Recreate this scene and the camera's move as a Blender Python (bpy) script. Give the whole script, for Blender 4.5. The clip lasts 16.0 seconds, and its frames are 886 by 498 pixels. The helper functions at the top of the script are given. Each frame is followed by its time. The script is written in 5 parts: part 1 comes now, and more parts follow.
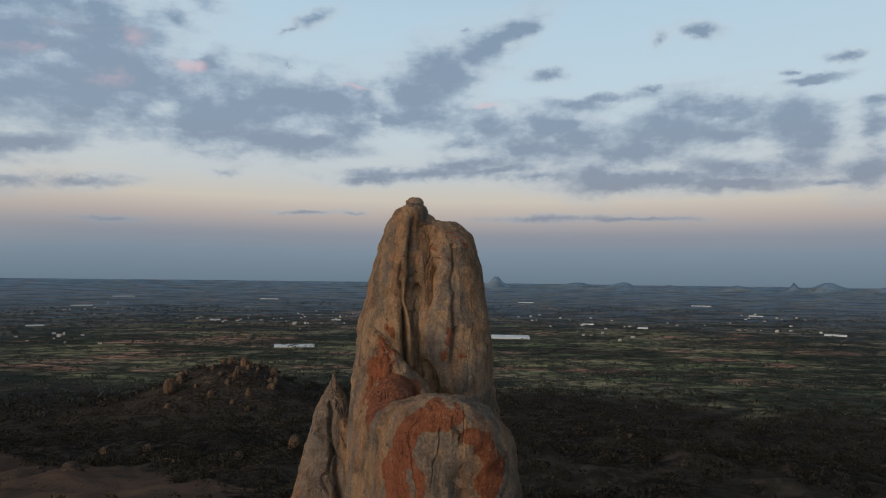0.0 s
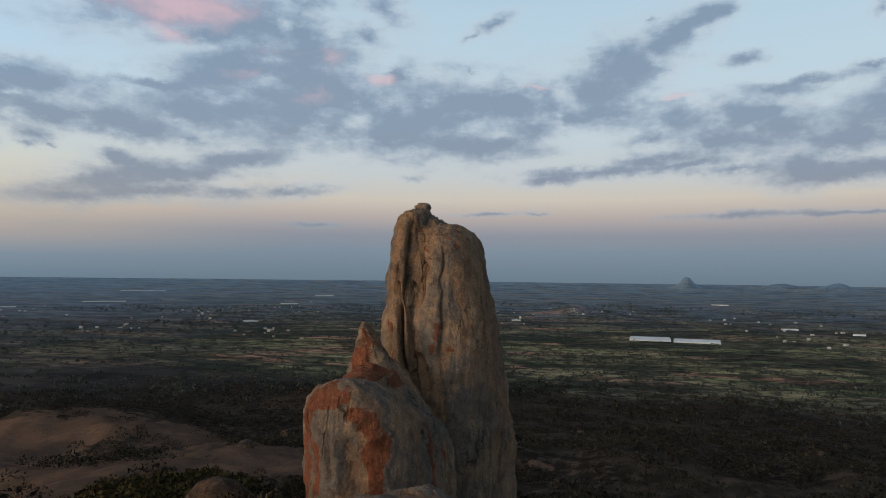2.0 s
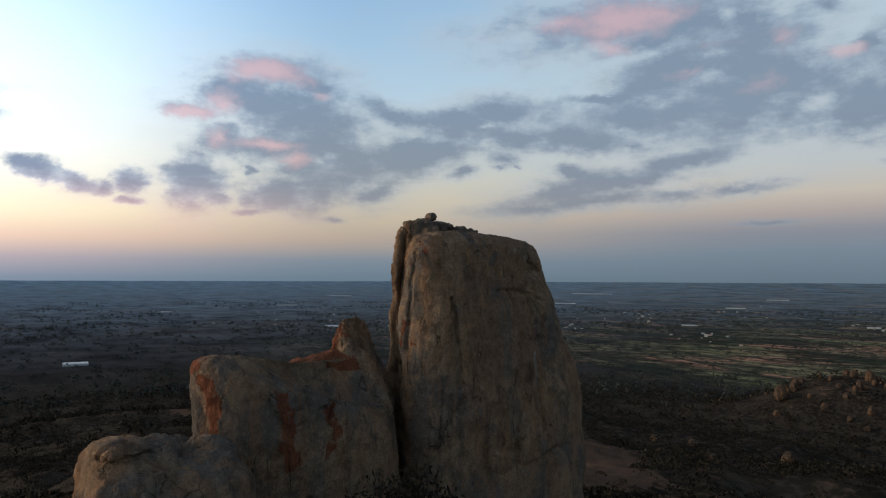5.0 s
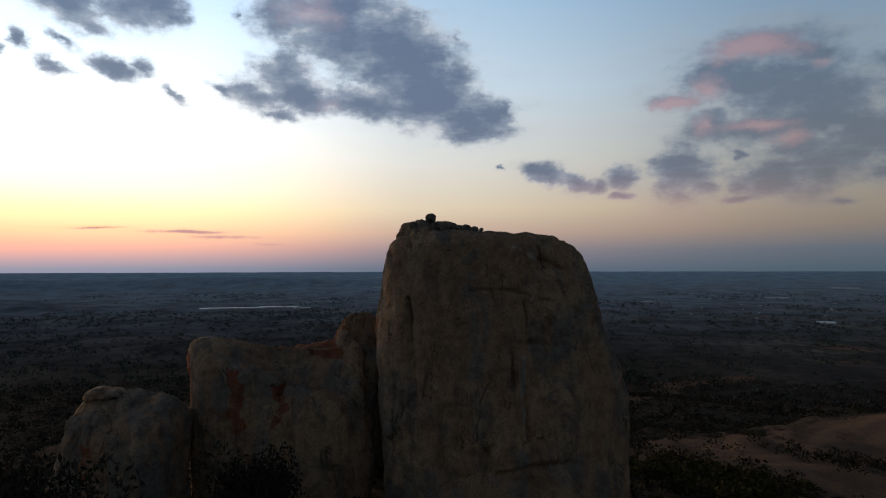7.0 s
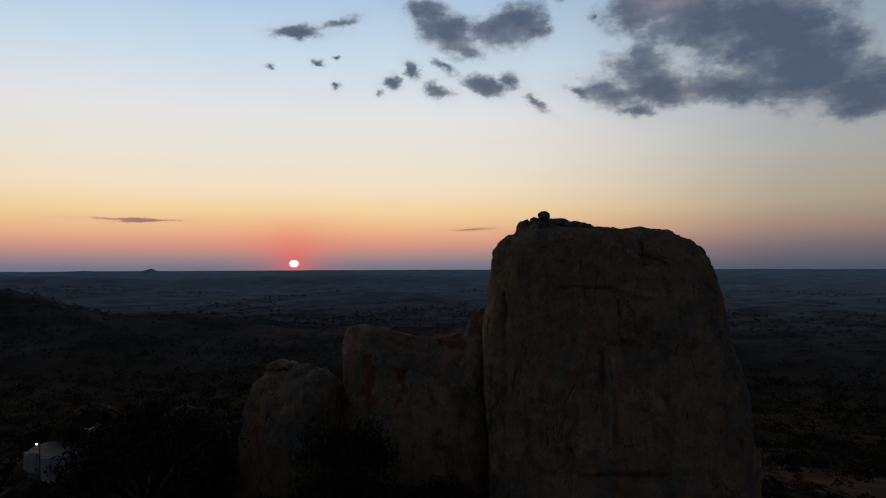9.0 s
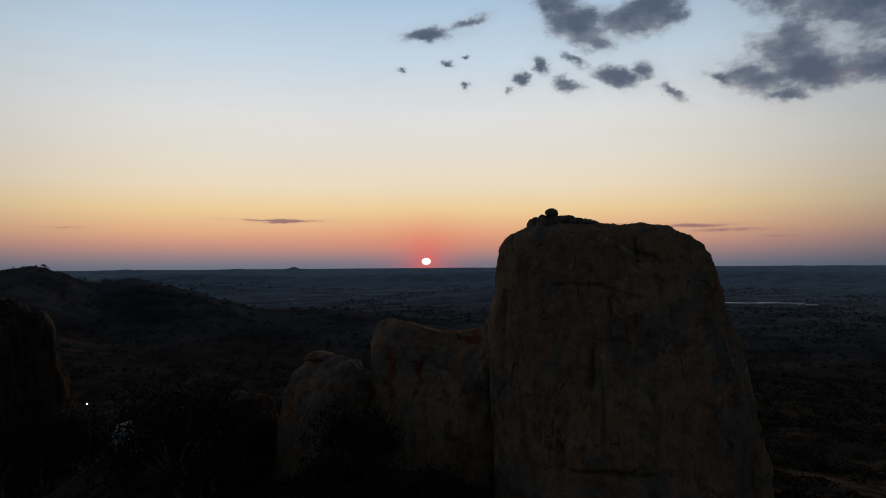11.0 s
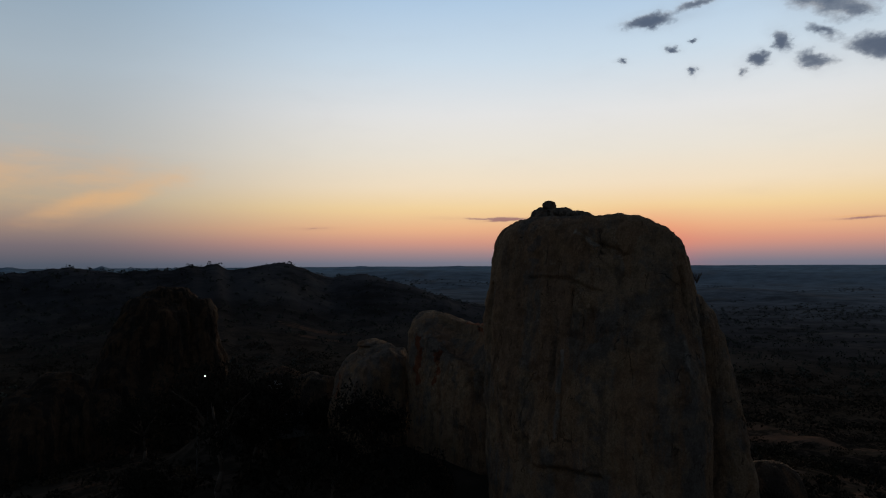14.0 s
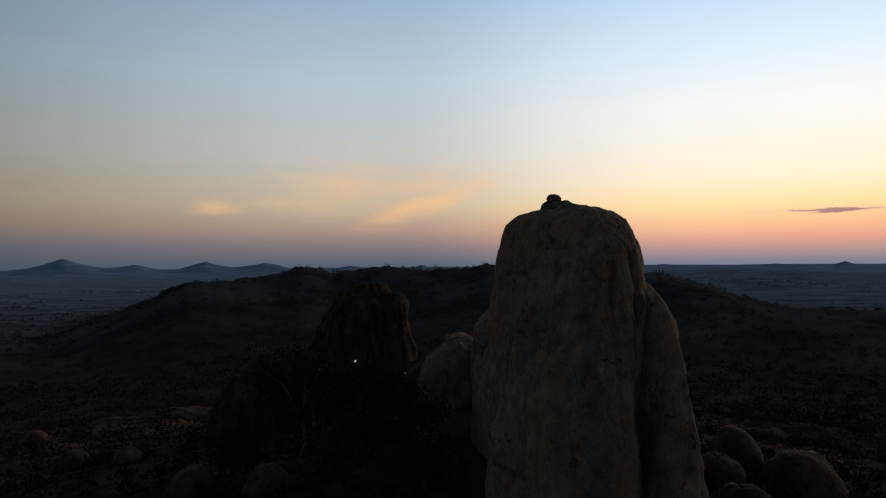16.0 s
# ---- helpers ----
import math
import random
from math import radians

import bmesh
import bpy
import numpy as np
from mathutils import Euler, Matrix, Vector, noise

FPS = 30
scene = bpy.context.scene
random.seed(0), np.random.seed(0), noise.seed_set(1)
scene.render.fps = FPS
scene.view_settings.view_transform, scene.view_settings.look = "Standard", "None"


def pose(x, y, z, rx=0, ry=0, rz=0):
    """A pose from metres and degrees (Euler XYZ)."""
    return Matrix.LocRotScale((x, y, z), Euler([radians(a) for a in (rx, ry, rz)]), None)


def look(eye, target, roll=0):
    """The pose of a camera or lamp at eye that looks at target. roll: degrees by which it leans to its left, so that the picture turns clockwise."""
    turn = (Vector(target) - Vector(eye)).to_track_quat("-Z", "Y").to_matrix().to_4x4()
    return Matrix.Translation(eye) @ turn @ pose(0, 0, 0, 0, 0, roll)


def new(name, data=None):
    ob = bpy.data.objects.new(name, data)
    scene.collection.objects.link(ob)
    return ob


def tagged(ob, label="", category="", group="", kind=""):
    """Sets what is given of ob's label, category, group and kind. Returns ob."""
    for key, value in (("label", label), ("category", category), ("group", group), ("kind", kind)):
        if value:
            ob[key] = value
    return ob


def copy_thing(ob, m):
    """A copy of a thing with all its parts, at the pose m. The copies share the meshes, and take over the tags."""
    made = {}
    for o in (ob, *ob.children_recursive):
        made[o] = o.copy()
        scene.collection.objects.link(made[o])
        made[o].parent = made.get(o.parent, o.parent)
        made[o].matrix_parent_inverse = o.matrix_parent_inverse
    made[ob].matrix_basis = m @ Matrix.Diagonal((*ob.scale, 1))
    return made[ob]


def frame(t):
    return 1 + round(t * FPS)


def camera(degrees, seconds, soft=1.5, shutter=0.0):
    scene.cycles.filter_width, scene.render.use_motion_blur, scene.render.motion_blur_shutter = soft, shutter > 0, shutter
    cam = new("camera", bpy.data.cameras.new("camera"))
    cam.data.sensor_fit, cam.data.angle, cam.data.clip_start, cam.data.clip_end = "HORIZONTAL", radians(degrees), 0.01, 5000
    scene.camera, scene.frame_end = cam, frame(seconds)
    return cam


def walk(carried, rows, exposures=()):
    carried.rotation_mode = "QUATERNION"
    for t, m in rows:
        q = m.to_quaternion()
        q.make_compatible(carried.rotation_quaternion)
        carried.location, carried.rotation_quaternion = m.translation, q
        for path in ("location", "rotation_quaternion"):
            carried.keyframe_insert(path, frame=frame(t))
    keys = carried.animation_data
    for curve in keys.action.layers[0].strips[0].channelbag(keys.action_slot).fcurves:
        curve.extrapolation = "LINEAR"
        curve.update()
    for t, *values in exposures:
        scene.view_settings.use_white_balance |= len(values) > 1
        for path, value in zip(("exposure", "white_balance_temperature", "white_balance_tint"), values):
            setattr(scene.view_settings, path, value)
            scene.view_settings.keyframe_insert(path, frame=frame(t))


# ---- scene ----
import itertools

cam = camera(66.9, 16.0, soft=1.1)
PATH = [
    (0, (-0.621, 0.724, 94.525), (-0.588, 2.722, 94.617), 0.7),
    (0.5, (1.339, 0.221, 94.51), (1.249, 2.217, 94.602), 0.7),
    (1, (3.552, -0.3, 94.548), (3.327, 1.685, 94.638), 0.68),
    (1.5, (5.87, -0.491, 94.559), (5.51, 1.475, 94.648), 0.68),
    (2, (8.407, -0.496, 94.548), (7.903, 1.438, 94.636), 0.68),
    (2.5, (11.19, -0.489, 94.575), (10.537, 1.399, 94.663), 0.68),
    (3, (14.268, -0.193, 94.598), (13.463, 1.636, 94.685), 0.6),
    (5.5, (33.614, 13.933, 94.679), (31.879, 14.926, 94.76), 0.05),
    (6, (36.872, 19.732, 94.95), (34.997, 20.425, 95.02), -0.15),
    (6.5, (38.265, 27.113, 95.187), (36.294, 27.447, 95.252), -0.18),
    (7, (38.956, 35.06, 95.172), (36.958, 35.003, 95.231), -0.12),
    (7.5, (38.356, 43.661, 95.22), (36.455, 43.043, 95.276), -0.2),
    (8, (37.758, 45.771, 95.182), (35.924, 44.975, 95.238), -0.1),
    (8.5, (37.367, 47.622, 95.194), (35.598, 46.691, 95.248), -0.1),
    (9, (36.396, 49.278, 95.152), (34.694, 48.23, 95.205), -0.2),
    (9.5, (35.675, 51.025, 95.139), (34.035, 49.881, 95.19), -0.3),
    (12, (30.851, 59.04, 95.053), (29.501, 57.566, 95.098), -0.4),
    (12.5, (29.591, 60.427, 95.009), (28.309, 58.892, 95.053), -0.4),
    (13, (28.342, 61.805, 94.979), (27.133, 60.213, 95.023), -0.4),
    (13.5, (26.662, 63.325, 94.941), (25.541, 61.669, 94.984), -0.3),
    (14, (23.548, 65.491, 94.772), (22.587, 63.737, 94.815), -0.3),
    (14.5, (19.977, 67.563, 94.678), (19.205, 65.719, 94.722), -0.2),
    (15, (16.45, 69.137, 94.639), (15.863, 67.225, 94.683), -0.3),
    (15.5, (12.027, 70.677, 94.612), (11.669, 68.71, 94.655), -0.5),
    (16, (7.24, 71.454, 94.551), (7.121, 69.458, 94.595), -0.5),
]
EXPOSURES = [(0.0, 0.02, 6500, 10), (3.0, 0.06, 6500, 10), (5.0, -0.08, 6500, 10), (6.0, -0.42, 6500, 10), (6.5, -0.58, 6480, 11), (7.0, -0.92, 6450, 12), (7.5, -1.42, 6420, 13),
             (8.0, -1.64, 6400, 13), (9.0, -1.74, 6420, 12), (12.5, -1.86, 6440, 12), (13.5, -1.82, 6440, 12), (14.5, -1.68, 6400, 13), (15.5, -1.56, 6400, 13), (16.0, -1.44, 6420, 12)]
walk(cam, [(t, look(eye, target, roll)) for t, eye, target, roll in PATH], EXPOSURES)

SUN_AZ = 134.15          # degrees, counted from +y towards -x
SUN_EL = 0.30
SUN_DIR = Vector((-math.sin(radians(SUN_AZ)), math.cos(radians(SUN_AZ)), 0.0))
EYE = 95.0               # height of the flight over the plain


# ---------------------------------------------------------------- nodes
class Nodes:
    """Short hand for node trees."""

    def __init__(self, tree):
        self.tree = tree
        tree.nodes.clear()

    def add(self, kind):
        return self.tree.nodes.new(kind)

    def put(self, socket, value):
        if isinstance(value, bpy.types.NodeSocket):
            self.tree.links.new(value, socket)
        elif isinstance(value, (tuple, list)) and len(value) == 3 and len(socket.default_value) == 4:
            socket.default_value = (*value, 1.0)
        else:
            socket.default_value = value

    def math(self, op, a, b=0.0, c=0.0, clamp=False):
        n = self.add("ShaderNodeMath")
        n.operation, n.use_clamp = op, clamp
        for socket, v in zip(n.inputs, (a, b, c)):
            self.put(socket, v)
        return n.outputs[0]

    def vec(self, op, a, b=(0, 0, 0), scale=1.0):
        n = self.add("ShaderNodeVectorMath")
        n.operation = op
        self.put(n.inputs[0], a)
        self.put(n.inputs[1], b)
        if op == "SCALE":
            self.put(n.inputs["Scale"], scale)
        return n.outputs["Value"] if op in ("LENGTH", "DOT_PRODUCT", "DISTANCE") else n.outputs[0]

    def mix(self, fac, a, b, blend="MIX"):
        n = self.add("ShaderNodeMix")
        n.data_type, n.blend_type = "RGBA", blend
        self.put(n.inputs[0], fac)
        self.put(n.inputs[6], a)
        self.put(n.inputs[7], b)
        return n.outputs[2]

    def noise(self, vector, scale, detail=4.0, rough=0.55, lac=2.0, color=False):
        n = self.add("ShaderNodeTexNoise")
        self.put(n.inputs["Vector"], vector)
        self.put(n.inputs["Scale"], scale)
        self.put(n.inputs["Detail"], detail)
        self.put(n.inputs["Roughness"], rough)
        self.put(n.inputs["Lacunarity"], lac)
        return n.outputs["Color"] if color else n.outputs["Fac"]

    def voronoi(self, vector, scale, feature="F1", out="Distance", random=1.0):
        n = self.add("ShaderNodeTexVoronoi")
        n.feature = feature
        self.put(n.inputs["Vector"], vector)
        self.put(n.inputs["Scale"], scale)
        self.put(n.inputs["Randomness"], random)
        return n.outputs[out]

    def step(self, v, lo, hi, to_lo=0.0, to_hi=1.0):
        n = self.add("ShaderNodeMapRange")
        n.interpolation_type = "SMOOTHSTEP"
        for socket, x in zip(n.inputs, (v, lo, hi, to_lo, to_hi)):
            self.put(socket, x)
        return n.outputs[0]

    def ramp(self, v, stops):
        n = self.add("ShaderNodeValToRGB")
        e = n.color_ramp.elements
        while len(e) < len(stops):
            e.new(0.5)
        for el, (p, c) in zip(e, stops):
            el.position, el.color = p, (*c, 1.0)
        self.put(n.inputs[0], v)
        return n.outputs[0]

    def stretch(self, vector, loc=(0, 0, 0), rot=(0, 0, 0), scale=(1, 1, 1), kind="POINT"):
        n = self.add("ShaderNodeMapping")
        n.vector_type = kind
        self.put(n.inputs["Vector"], vector)
        n.inputs["Location"].default_value = loc
        n.inputs["Rotation"].default_value = rot
        n.inputs["Scale"].default_value = scale
        return n.outputs[0]


def lin(r, g, b, gain=1.0):
    """Linear colour of an 8 bit display colour."""
    f = lambda c: (c / 255 / 12.92 if c < 10 else ((c / 255 + 0.055) / 1.055) ** 2.4) * gain
    return f(r), f(g), f(b)


# ---------------------------------------------------------------- sky
# cloud banks: azimuth, elevation, half length, half height, lean (degrees), weight
CLOUDS_NORTH_TOWER = [
    (36.6, 20.7, 8.21, 1.74, -4, 1),
    (30.9, 20.2, 3.99, 1.71, -4, 1),
    (34.3, 18.9, 4.10, 0.94, -5, 0.9),
    (26.4, 22.0, 2.17, 0.85, -3, 0.7),
    (26.7, 19.6, 1.73, 2.71, -11, 1),
    (26.2, 16.1, 3.60, 3.16, -3, 1.05),
    (28.8, 14.6, 4.26, 2.05, -11, 1.05),
    (23.8, 15.3, 3.15, 2.29, -2, 1),
    (31.9, 13.5, 2.78, 1.18, -4, 0.9),
    (26.2, 13.1, 6.21, 1.02, -2, 0.9),
    (19.8, 22.0, 2.45, 1.03, 19, 0.45),
    (21.4, 19.8, 1.71, 1.32, 19, 0.35),
    (27.7, 17.4, 5.24, 2.76, -3, 0.95),
    (22.3, 13.7, 4.36, 1.85, -1, 0.95),
]
CLOUDS_NORTH_MIDDLE = [
    (18.4, 12.8, 6.31, 2.34, -1, 1),
    (13.6, 14.5, 5.78, 2.07, 1, 1.05),
    (8.8, 14.6, 4.24, 1.64, 2, 1),
    (5.5, 14.5, 2.07, 1.71, 3, 1),
    (15.5, 11.4, 8.18, 1.03, 0, 0.9),
    (10.7, 11.4, 4.28, 1.17, 1, 0.85),
    (18.5, 17.0, 1.37, 1.00, -30, 0.8),
    (6.9, 12.7, 3.26, 1.37, 2, 0.8),
    (21.4, 14.7, 1.95, 1.84, -1, 0.8),
    (27.5, 13.8, 6.0, 2.3, -6, 1.15),
    (32.5, 16.2, 4.4, 2.0, -14, 1.1),
    (35.5, 13.0, 4.5, 1.8, -4, 1.0),
]
CLOUDS_NORTH_LEAN = [
    (1.9, 15.4, 2.14, 2.11, -6, 1.1),
    (-0.5, 17.3, 3.69, 1.79, -27, 1.1),
    (-3.7, 19.0, 3.54, 1.23, -25, 1.05),
    (-6.4, 20.2, 2.20, 0.79, -24, 1),
    (-8.2, 20.7, 1.17, 0.54, -21, 0.9),
    (0.4, 13.7, 3.50, 1.23, 4, 0.9),
    (3.7, 13.5, 2.27, 1.17, 3, 0.7),
]
CLOUDS_NORTH_EAST_BAND = [
    (-5.7, 12.8, 3.21, 1.36, 5, 0.9),
    (-10.0, 13.0, 4.10, 1.39, 0, 1),
    (-12.9, 14.5, 2.46, 0.55, -0, 0.9),
    (-8.5, 11.1, 5.74, 1.26, 5, 0.95),
    (-12.5, 11.7, 2.83, 1.20, 1, 0.95),
    (-4.1, 10.1, 3.29, 0.70, -1, 0.8),
    (1.9, 9.0, 6.19, 0.55, -2, 1),
    (5.5, 8.5, 2.75, 0.37, -2, 0.9),
    (-2.0, 9.6, 3.38, 0.53, -2, 0.9),
    (-13.5, 8.8, 1.90, 1.41, 5, 1),
    (-9.2, 8.9, 4.15, 0.50, 1, 0.7),
    (-2.8, 11.5, 2.93, 0.96, 4, 0.6),
]
CLOUDS_WEST_BANK = [
    (46.8, 13.8, 4.20, 1.07, -2, 1.05),
    (49.8, 13.4, 3.25, 1.12, -4, 1),
    (51.5, 10.9, 2.08, 0.72, -8, 1),
    (46.0, 12.0, 5.81, 1.09, 0, 1),
    (40.7, 11.7, 6.30, 1.05, 5, 1.05),
    (37.3, 13.3, 2.64, 0.88, 0, 0.8),
    (37.3, 14.8, 3.52, 0.48, -1, 0.9),
    (40.1, 6.4, 5.90, 0.63, -6, 1),
    (37.2, 8.1, 5.69, 0.91, -6, 0.95),
    (40.6, 8.9, 1.89, 0.62, 11, 0.9),
    (31.8, 9.4, 4.62, 0.65, -8, 0.9),
    (32.6, 6.8, 2.75, 0.65, -2, 0.8),
    (27.5, 7.0, 2.61, 0.43, -7, 0.9),
    (35.5, 10.8, 2.24, 0.54, 6, 0.7),
]
CLOUDS_NORTH_SMALL = [
    (10.5, 21.1, 1.63, 0.47, -20, 0.7),
    (12.2, 20.2, 1.16, 0.30, -23, 0.5),
    (-9.7, 17.1, 1.28, 0.48, 0, 0.7),
    (-2.8, 20.8, 0.68, 0.36, -3, 0.5),
    (50.0, 9.0, 0.93, 0.41, -6, 0.6),
    (46.9, 9.5, 0.76, 0.38, -6, 0.5),
    (45.3, 9.6, 0.47, 0.30, -5, 0.4),
    (-9.9, 5.3, 4.26, 0.25, -1, 0.7),
    (10.7, 5.5, 2.84, 0.19, -2, 0.6),
    (6.7, 5.5, 1.02, 0.14, 1, 0.4),
    (25.6, 4.4, 2.01, 0.19, -1, 0.5),
    (17.4, 8.4, 1.70, 0.48, -0, 0.3),
    (12.2, 17.4, 1.20, 0.27, 1, 0.2),
]
CLOUDS_NORTH_EAST = [
    (-23.3, 13.6, 4.59, 1.12, 5, 1.05),
    (-19.9, 12.3, 3.92, 1.51, -5, 1.05),
    (-16.8, 10.6, 4.05, 1.37, -6, 0.95),
    (-28.1, 12.3, 3.28, 1.42, 10, 1.05),
    (-24.5, 11.5, 6.13, 0.86, 4, 0.8),
    (-30.4, 11.2, 1.85, 1.07, 5, 0.95),
    (-18.6, 8.4, 6.60, 0.73, -0, 1.05),
    (-25.7, 8.8, 4.41, 0.87, 5, 1),
    (-23.7, 7.9, 5.36, 0.53, 3, 1),
    (-15.4, 8.1, 3.18, 0.46, -1, 0.9),
    (-29.4, 9.5, 1.88, 0.84, 4, 0.9),
    (-31.1, 7.6, 2.18, 0.41, 1, 0.9),
    (-14.0, 14.9, 4.39, 0.40, -5, 0.9),
    (-18.1, 15.6, 0.80, 0.26, 4, 0.8),
]
CLOUDS_NORTH_EAST_EDGE = [
    (-33.8, 11.1, 1.38, 1.59, 6, 1.05),
    (-33.2, 8.1, 1.74, 1.13, 4, 1.1),
    (-34.0, 13.1, 0.89, 0.35, 7, 0.9),
    (-22.1, 19.5, 1.28, 0.41, 11, 1),
    (-18.8, 19.2, 0.80, 0.51, -25, 0.9),
    (-29.7, 15.1, 1.96, 0.28, -3, 0.9),
    (-32.3, 16.5, 0.79, 0.27, 4, 0.9),
    (-28.5, 15.8, 0.77, 0.24, 7, 0.6),
    (-16.8, 5.2, 4.03, 0.14, 1, 0.8),
    (-5.5, 9.4, 4.34, 0.38, -5, 0.8),
]
CLOUDS_PINK_CLOUD = [
    (66.2, 16.7, 3.64, 0.90, 1, 1.1),
    (62.6, 15.9, 1.82, 0.72, 2, 1),
    (68.9, 15.1, 2.92, 1.01, -10, 1.05),
    (72.1, 13.2, 2.04, 0.46, 5, 1),
    (64.1, 13.2, 5.28, 1.76, 1, 1.1),
    (60.2, 12.8, 2.36, 1.29, 12, 1),
    (69.9, 11.6, 1.94, 1.03, -30, 0.9),
    (66.0, 10.7, 4.34, 0.85, 4, 0.9),
    (60.0, 8.9, 4.00, 1.88, -6, 1.1),
    (57.5, 7.2, 1.85, 0.84, -18, 1),
    (54.9, 10.3, 4.31, 1.37, -11, 1.1),
    (51.6, 11.0, 1.75, 0.63, -1, 1),
    (62.6, 9.2, 2.87, 1.18, 1, 1),
    (66.5, 14.4, 5.32, 2.30, 1, 1),
    (62.6, 11.3, 6.20, 2.10, -3, 1),
]
CLOUDS_LOW_ROW = [
    (83.0, 8.0, 1.75, 0.74, 12, 1.05),
    (80.4, 7.2, 1.78, 0.66, 15, 1),
    (78.6, 6.8, 0.85, 0.57, -1, 0.9),
    (76.4, 7.4, 1.24, 0.86, -1, 1.05),
    (71.9, 7.6, 2.23, 1.91, -0, 1.1),
    (70.4, 6.6, 1.45, 0.86, 0, 0.9),
    (64.8, 6.9, 3.36, 1.34, 1, 1.1),
    (67.7, 8.8, 0.53, 0.48, 0, 0.8),
    (67.7, 6.5, 1.26, 0.67, 0, 0.9),
    (76.6, 6.0, 1.05, 0.29, -1, 0.9),
    (67.7, 5.4, 1.45, 0.34, 0, 0.8),
    (60.8, 5.0, 0.85, 0.24, 1, 0.8),
    (86.4, 8.5, 0.45, 0.23, -2, 0.6),
]
CLOUDS_EAST_BAND = [
    (55.1, 13.5, 3.19, 0.81, 14, 1),
    (50.2, 12.9, 4.75, 1.14, 3, 1.05),
    (45.2, 13.7, 3.42, 1.18, 2, 1.1),
    (46.0, 12.1, 5.70, 1.11, 5, 1),
    (41.7, 11.5, 3.03, 0.83, 2, 1),
    (49.8, 9.1, 1.20, 0.49, -7, 0.9),
    (46.1, 10.1, 1.55, 0.61, -1, 0.8),
    (40.7, 7.2, 3.52, 0.84, -8, 1.05),
    (43.7, 5.9, 2.35, 0.30, 0, 1),
    (38.5, 8.1, 2.13, 0.90, -3, 1),
    (41.2, 9.0, 1.31, 0.50, 15, 0.9),
]
CLOUDS_DARK_CLOUD = [
    (101.1, 19.8, 5.11, 2.64, 4, 1.1),
    (95.7, 18.1, 4.85, 3.29, 25, 1.15),
    (92.7, 14.4, 4.67, 2.36, 13, 1.15),
    (89.8, 12.6, 3.06, 1.53, 9, 1.1),
    (87.2, 12.7, 1.56, 1.08, 6, 1.1),
    (86.2, 13.3, 0.61, 0.82, 7, 0.8),
    (105.4, 16.1, 2.38, 1.43, -8, 1),
    (103.8, 14.5, 2.83, 1.54, 2, 1),
    (107.6, 13.9, 2.64, 1.01, 16, 1),
    (110.0, 14.4, 1.36, 0.46, 21, 0.9),
    (105.7, 12.6, 1.43, 0.55, 2, 0.9),
    (97.5, 13.9, 4.93, 1.24, 7, 1),
    (102.5, 21.2, 3.76, 1.26, 4, 1),
    (90.2, 16.4, 1.64, 1.24, 57, 0.8),
]
CLOUDS_DARK_SCRAPS = [
    (121.1, 19.2, 2.97, 1.48, 26, 0.88),
    (122.8, 20.9, 2.28, 1.02, 17, 0.88),
    (119.4, 17.8, 1.44, 0.62, 18, 0.78),
    (115.3, 19.8, 2.43, 1.65, -11, 0.88),
    (113.6, 19.4, 1.17, 0.96, 0, 0.78),
    (117.3, 19.4, 1.94, 1.31, -1, 0.78),
    (124.2, 16.6, 0.56, 0.89, -33, 0.73),
    (125.8, 15.4, 0.84, 0.49, -3, 0.78),
    (121.9, 14.8, 1.14, 0.68, 23, 0.83),
    (118.0, 15.1, 1.84, 0.77, 13, 0.83),
    (115.8, 15.5, 0.97, 0.82, 29, 0.73),
    (113.5, 13.5, 1.36, 0.46, 32, 0.83),
    (121.8, 16.8, 1.90, 0.53, 28, 0.48),
    (133.7, 19.1, 2.15, 0.49, -2, 0.83),
]
CLOUDS_DARK_WISPS = [
    (130.2, 20.1, 1.88, 0.42, -17, 0.78),
    (132.2, 16.8, 0.61, 0.30, 15, 0.68),
    (130.8, 15.0, 0.44, 0.31, 21, 0.68),
    (136.2, 16.2, 0.50, 0.21, 9, 0.58),
    (130.7, 17.4, 0.36, 0.21, -5, 0.48),
    (127.0, 14.6, 0.55, 0.45, -3, 0.38),
    (111.7, 21.8, 1.27, 0.60, 16, 0.28),
    (90.5, 19.4, 1.08, 0.48, 48, 0.28),
    (145.6, 3.7, 2.25, 0.12, -2, 0.78),
    (112.7, 3.0, 3.62, 0.19, 0, 0.68),
    (108.8, 20.2, 0.58, 0.35, 2, 0.28),
]
CLOUDS_LOW_STREAKS = [
    (147.0, 3.8, 3.52, 0.14, 1, 0.5),
    (162.4, 3.0, 2.47, 0.18, -1, 0.1),
    (110.1, 2.6, 4.94, 0.26, -0, 0.3),
    (105.7, 2.0, 2.44, 0.21, 2, 0.2),
    (119.0, 3.2, 2.61, 0.14, -2, 0.5),
]
CLOUDS_PINK = [
    (36.6, 20.9, 6.23, 1.74, -2, 1.1),
    (41.8, 20.9, 3.34, 0.88, -1, 0.9),
    (31.0, 16.3, 3.27, 1.34, -14, 0.5),
    (20.4, 16.6, 1.76, 0.54, -1, 1),
    (6.5, 16.0, 2.79, 0.36, 3, 0.7),
    (-4.9, 14.7, 1.83, 0.38, 6, 1),
    (24.3, 18.0, 2.42, 2.68, -2, 0.45),
    (26.2, 14.7, 8.11, 2.74, -2, 0.15),
    (28.7, 18.2, 5.69, 2.20, -4, 0.2),
]
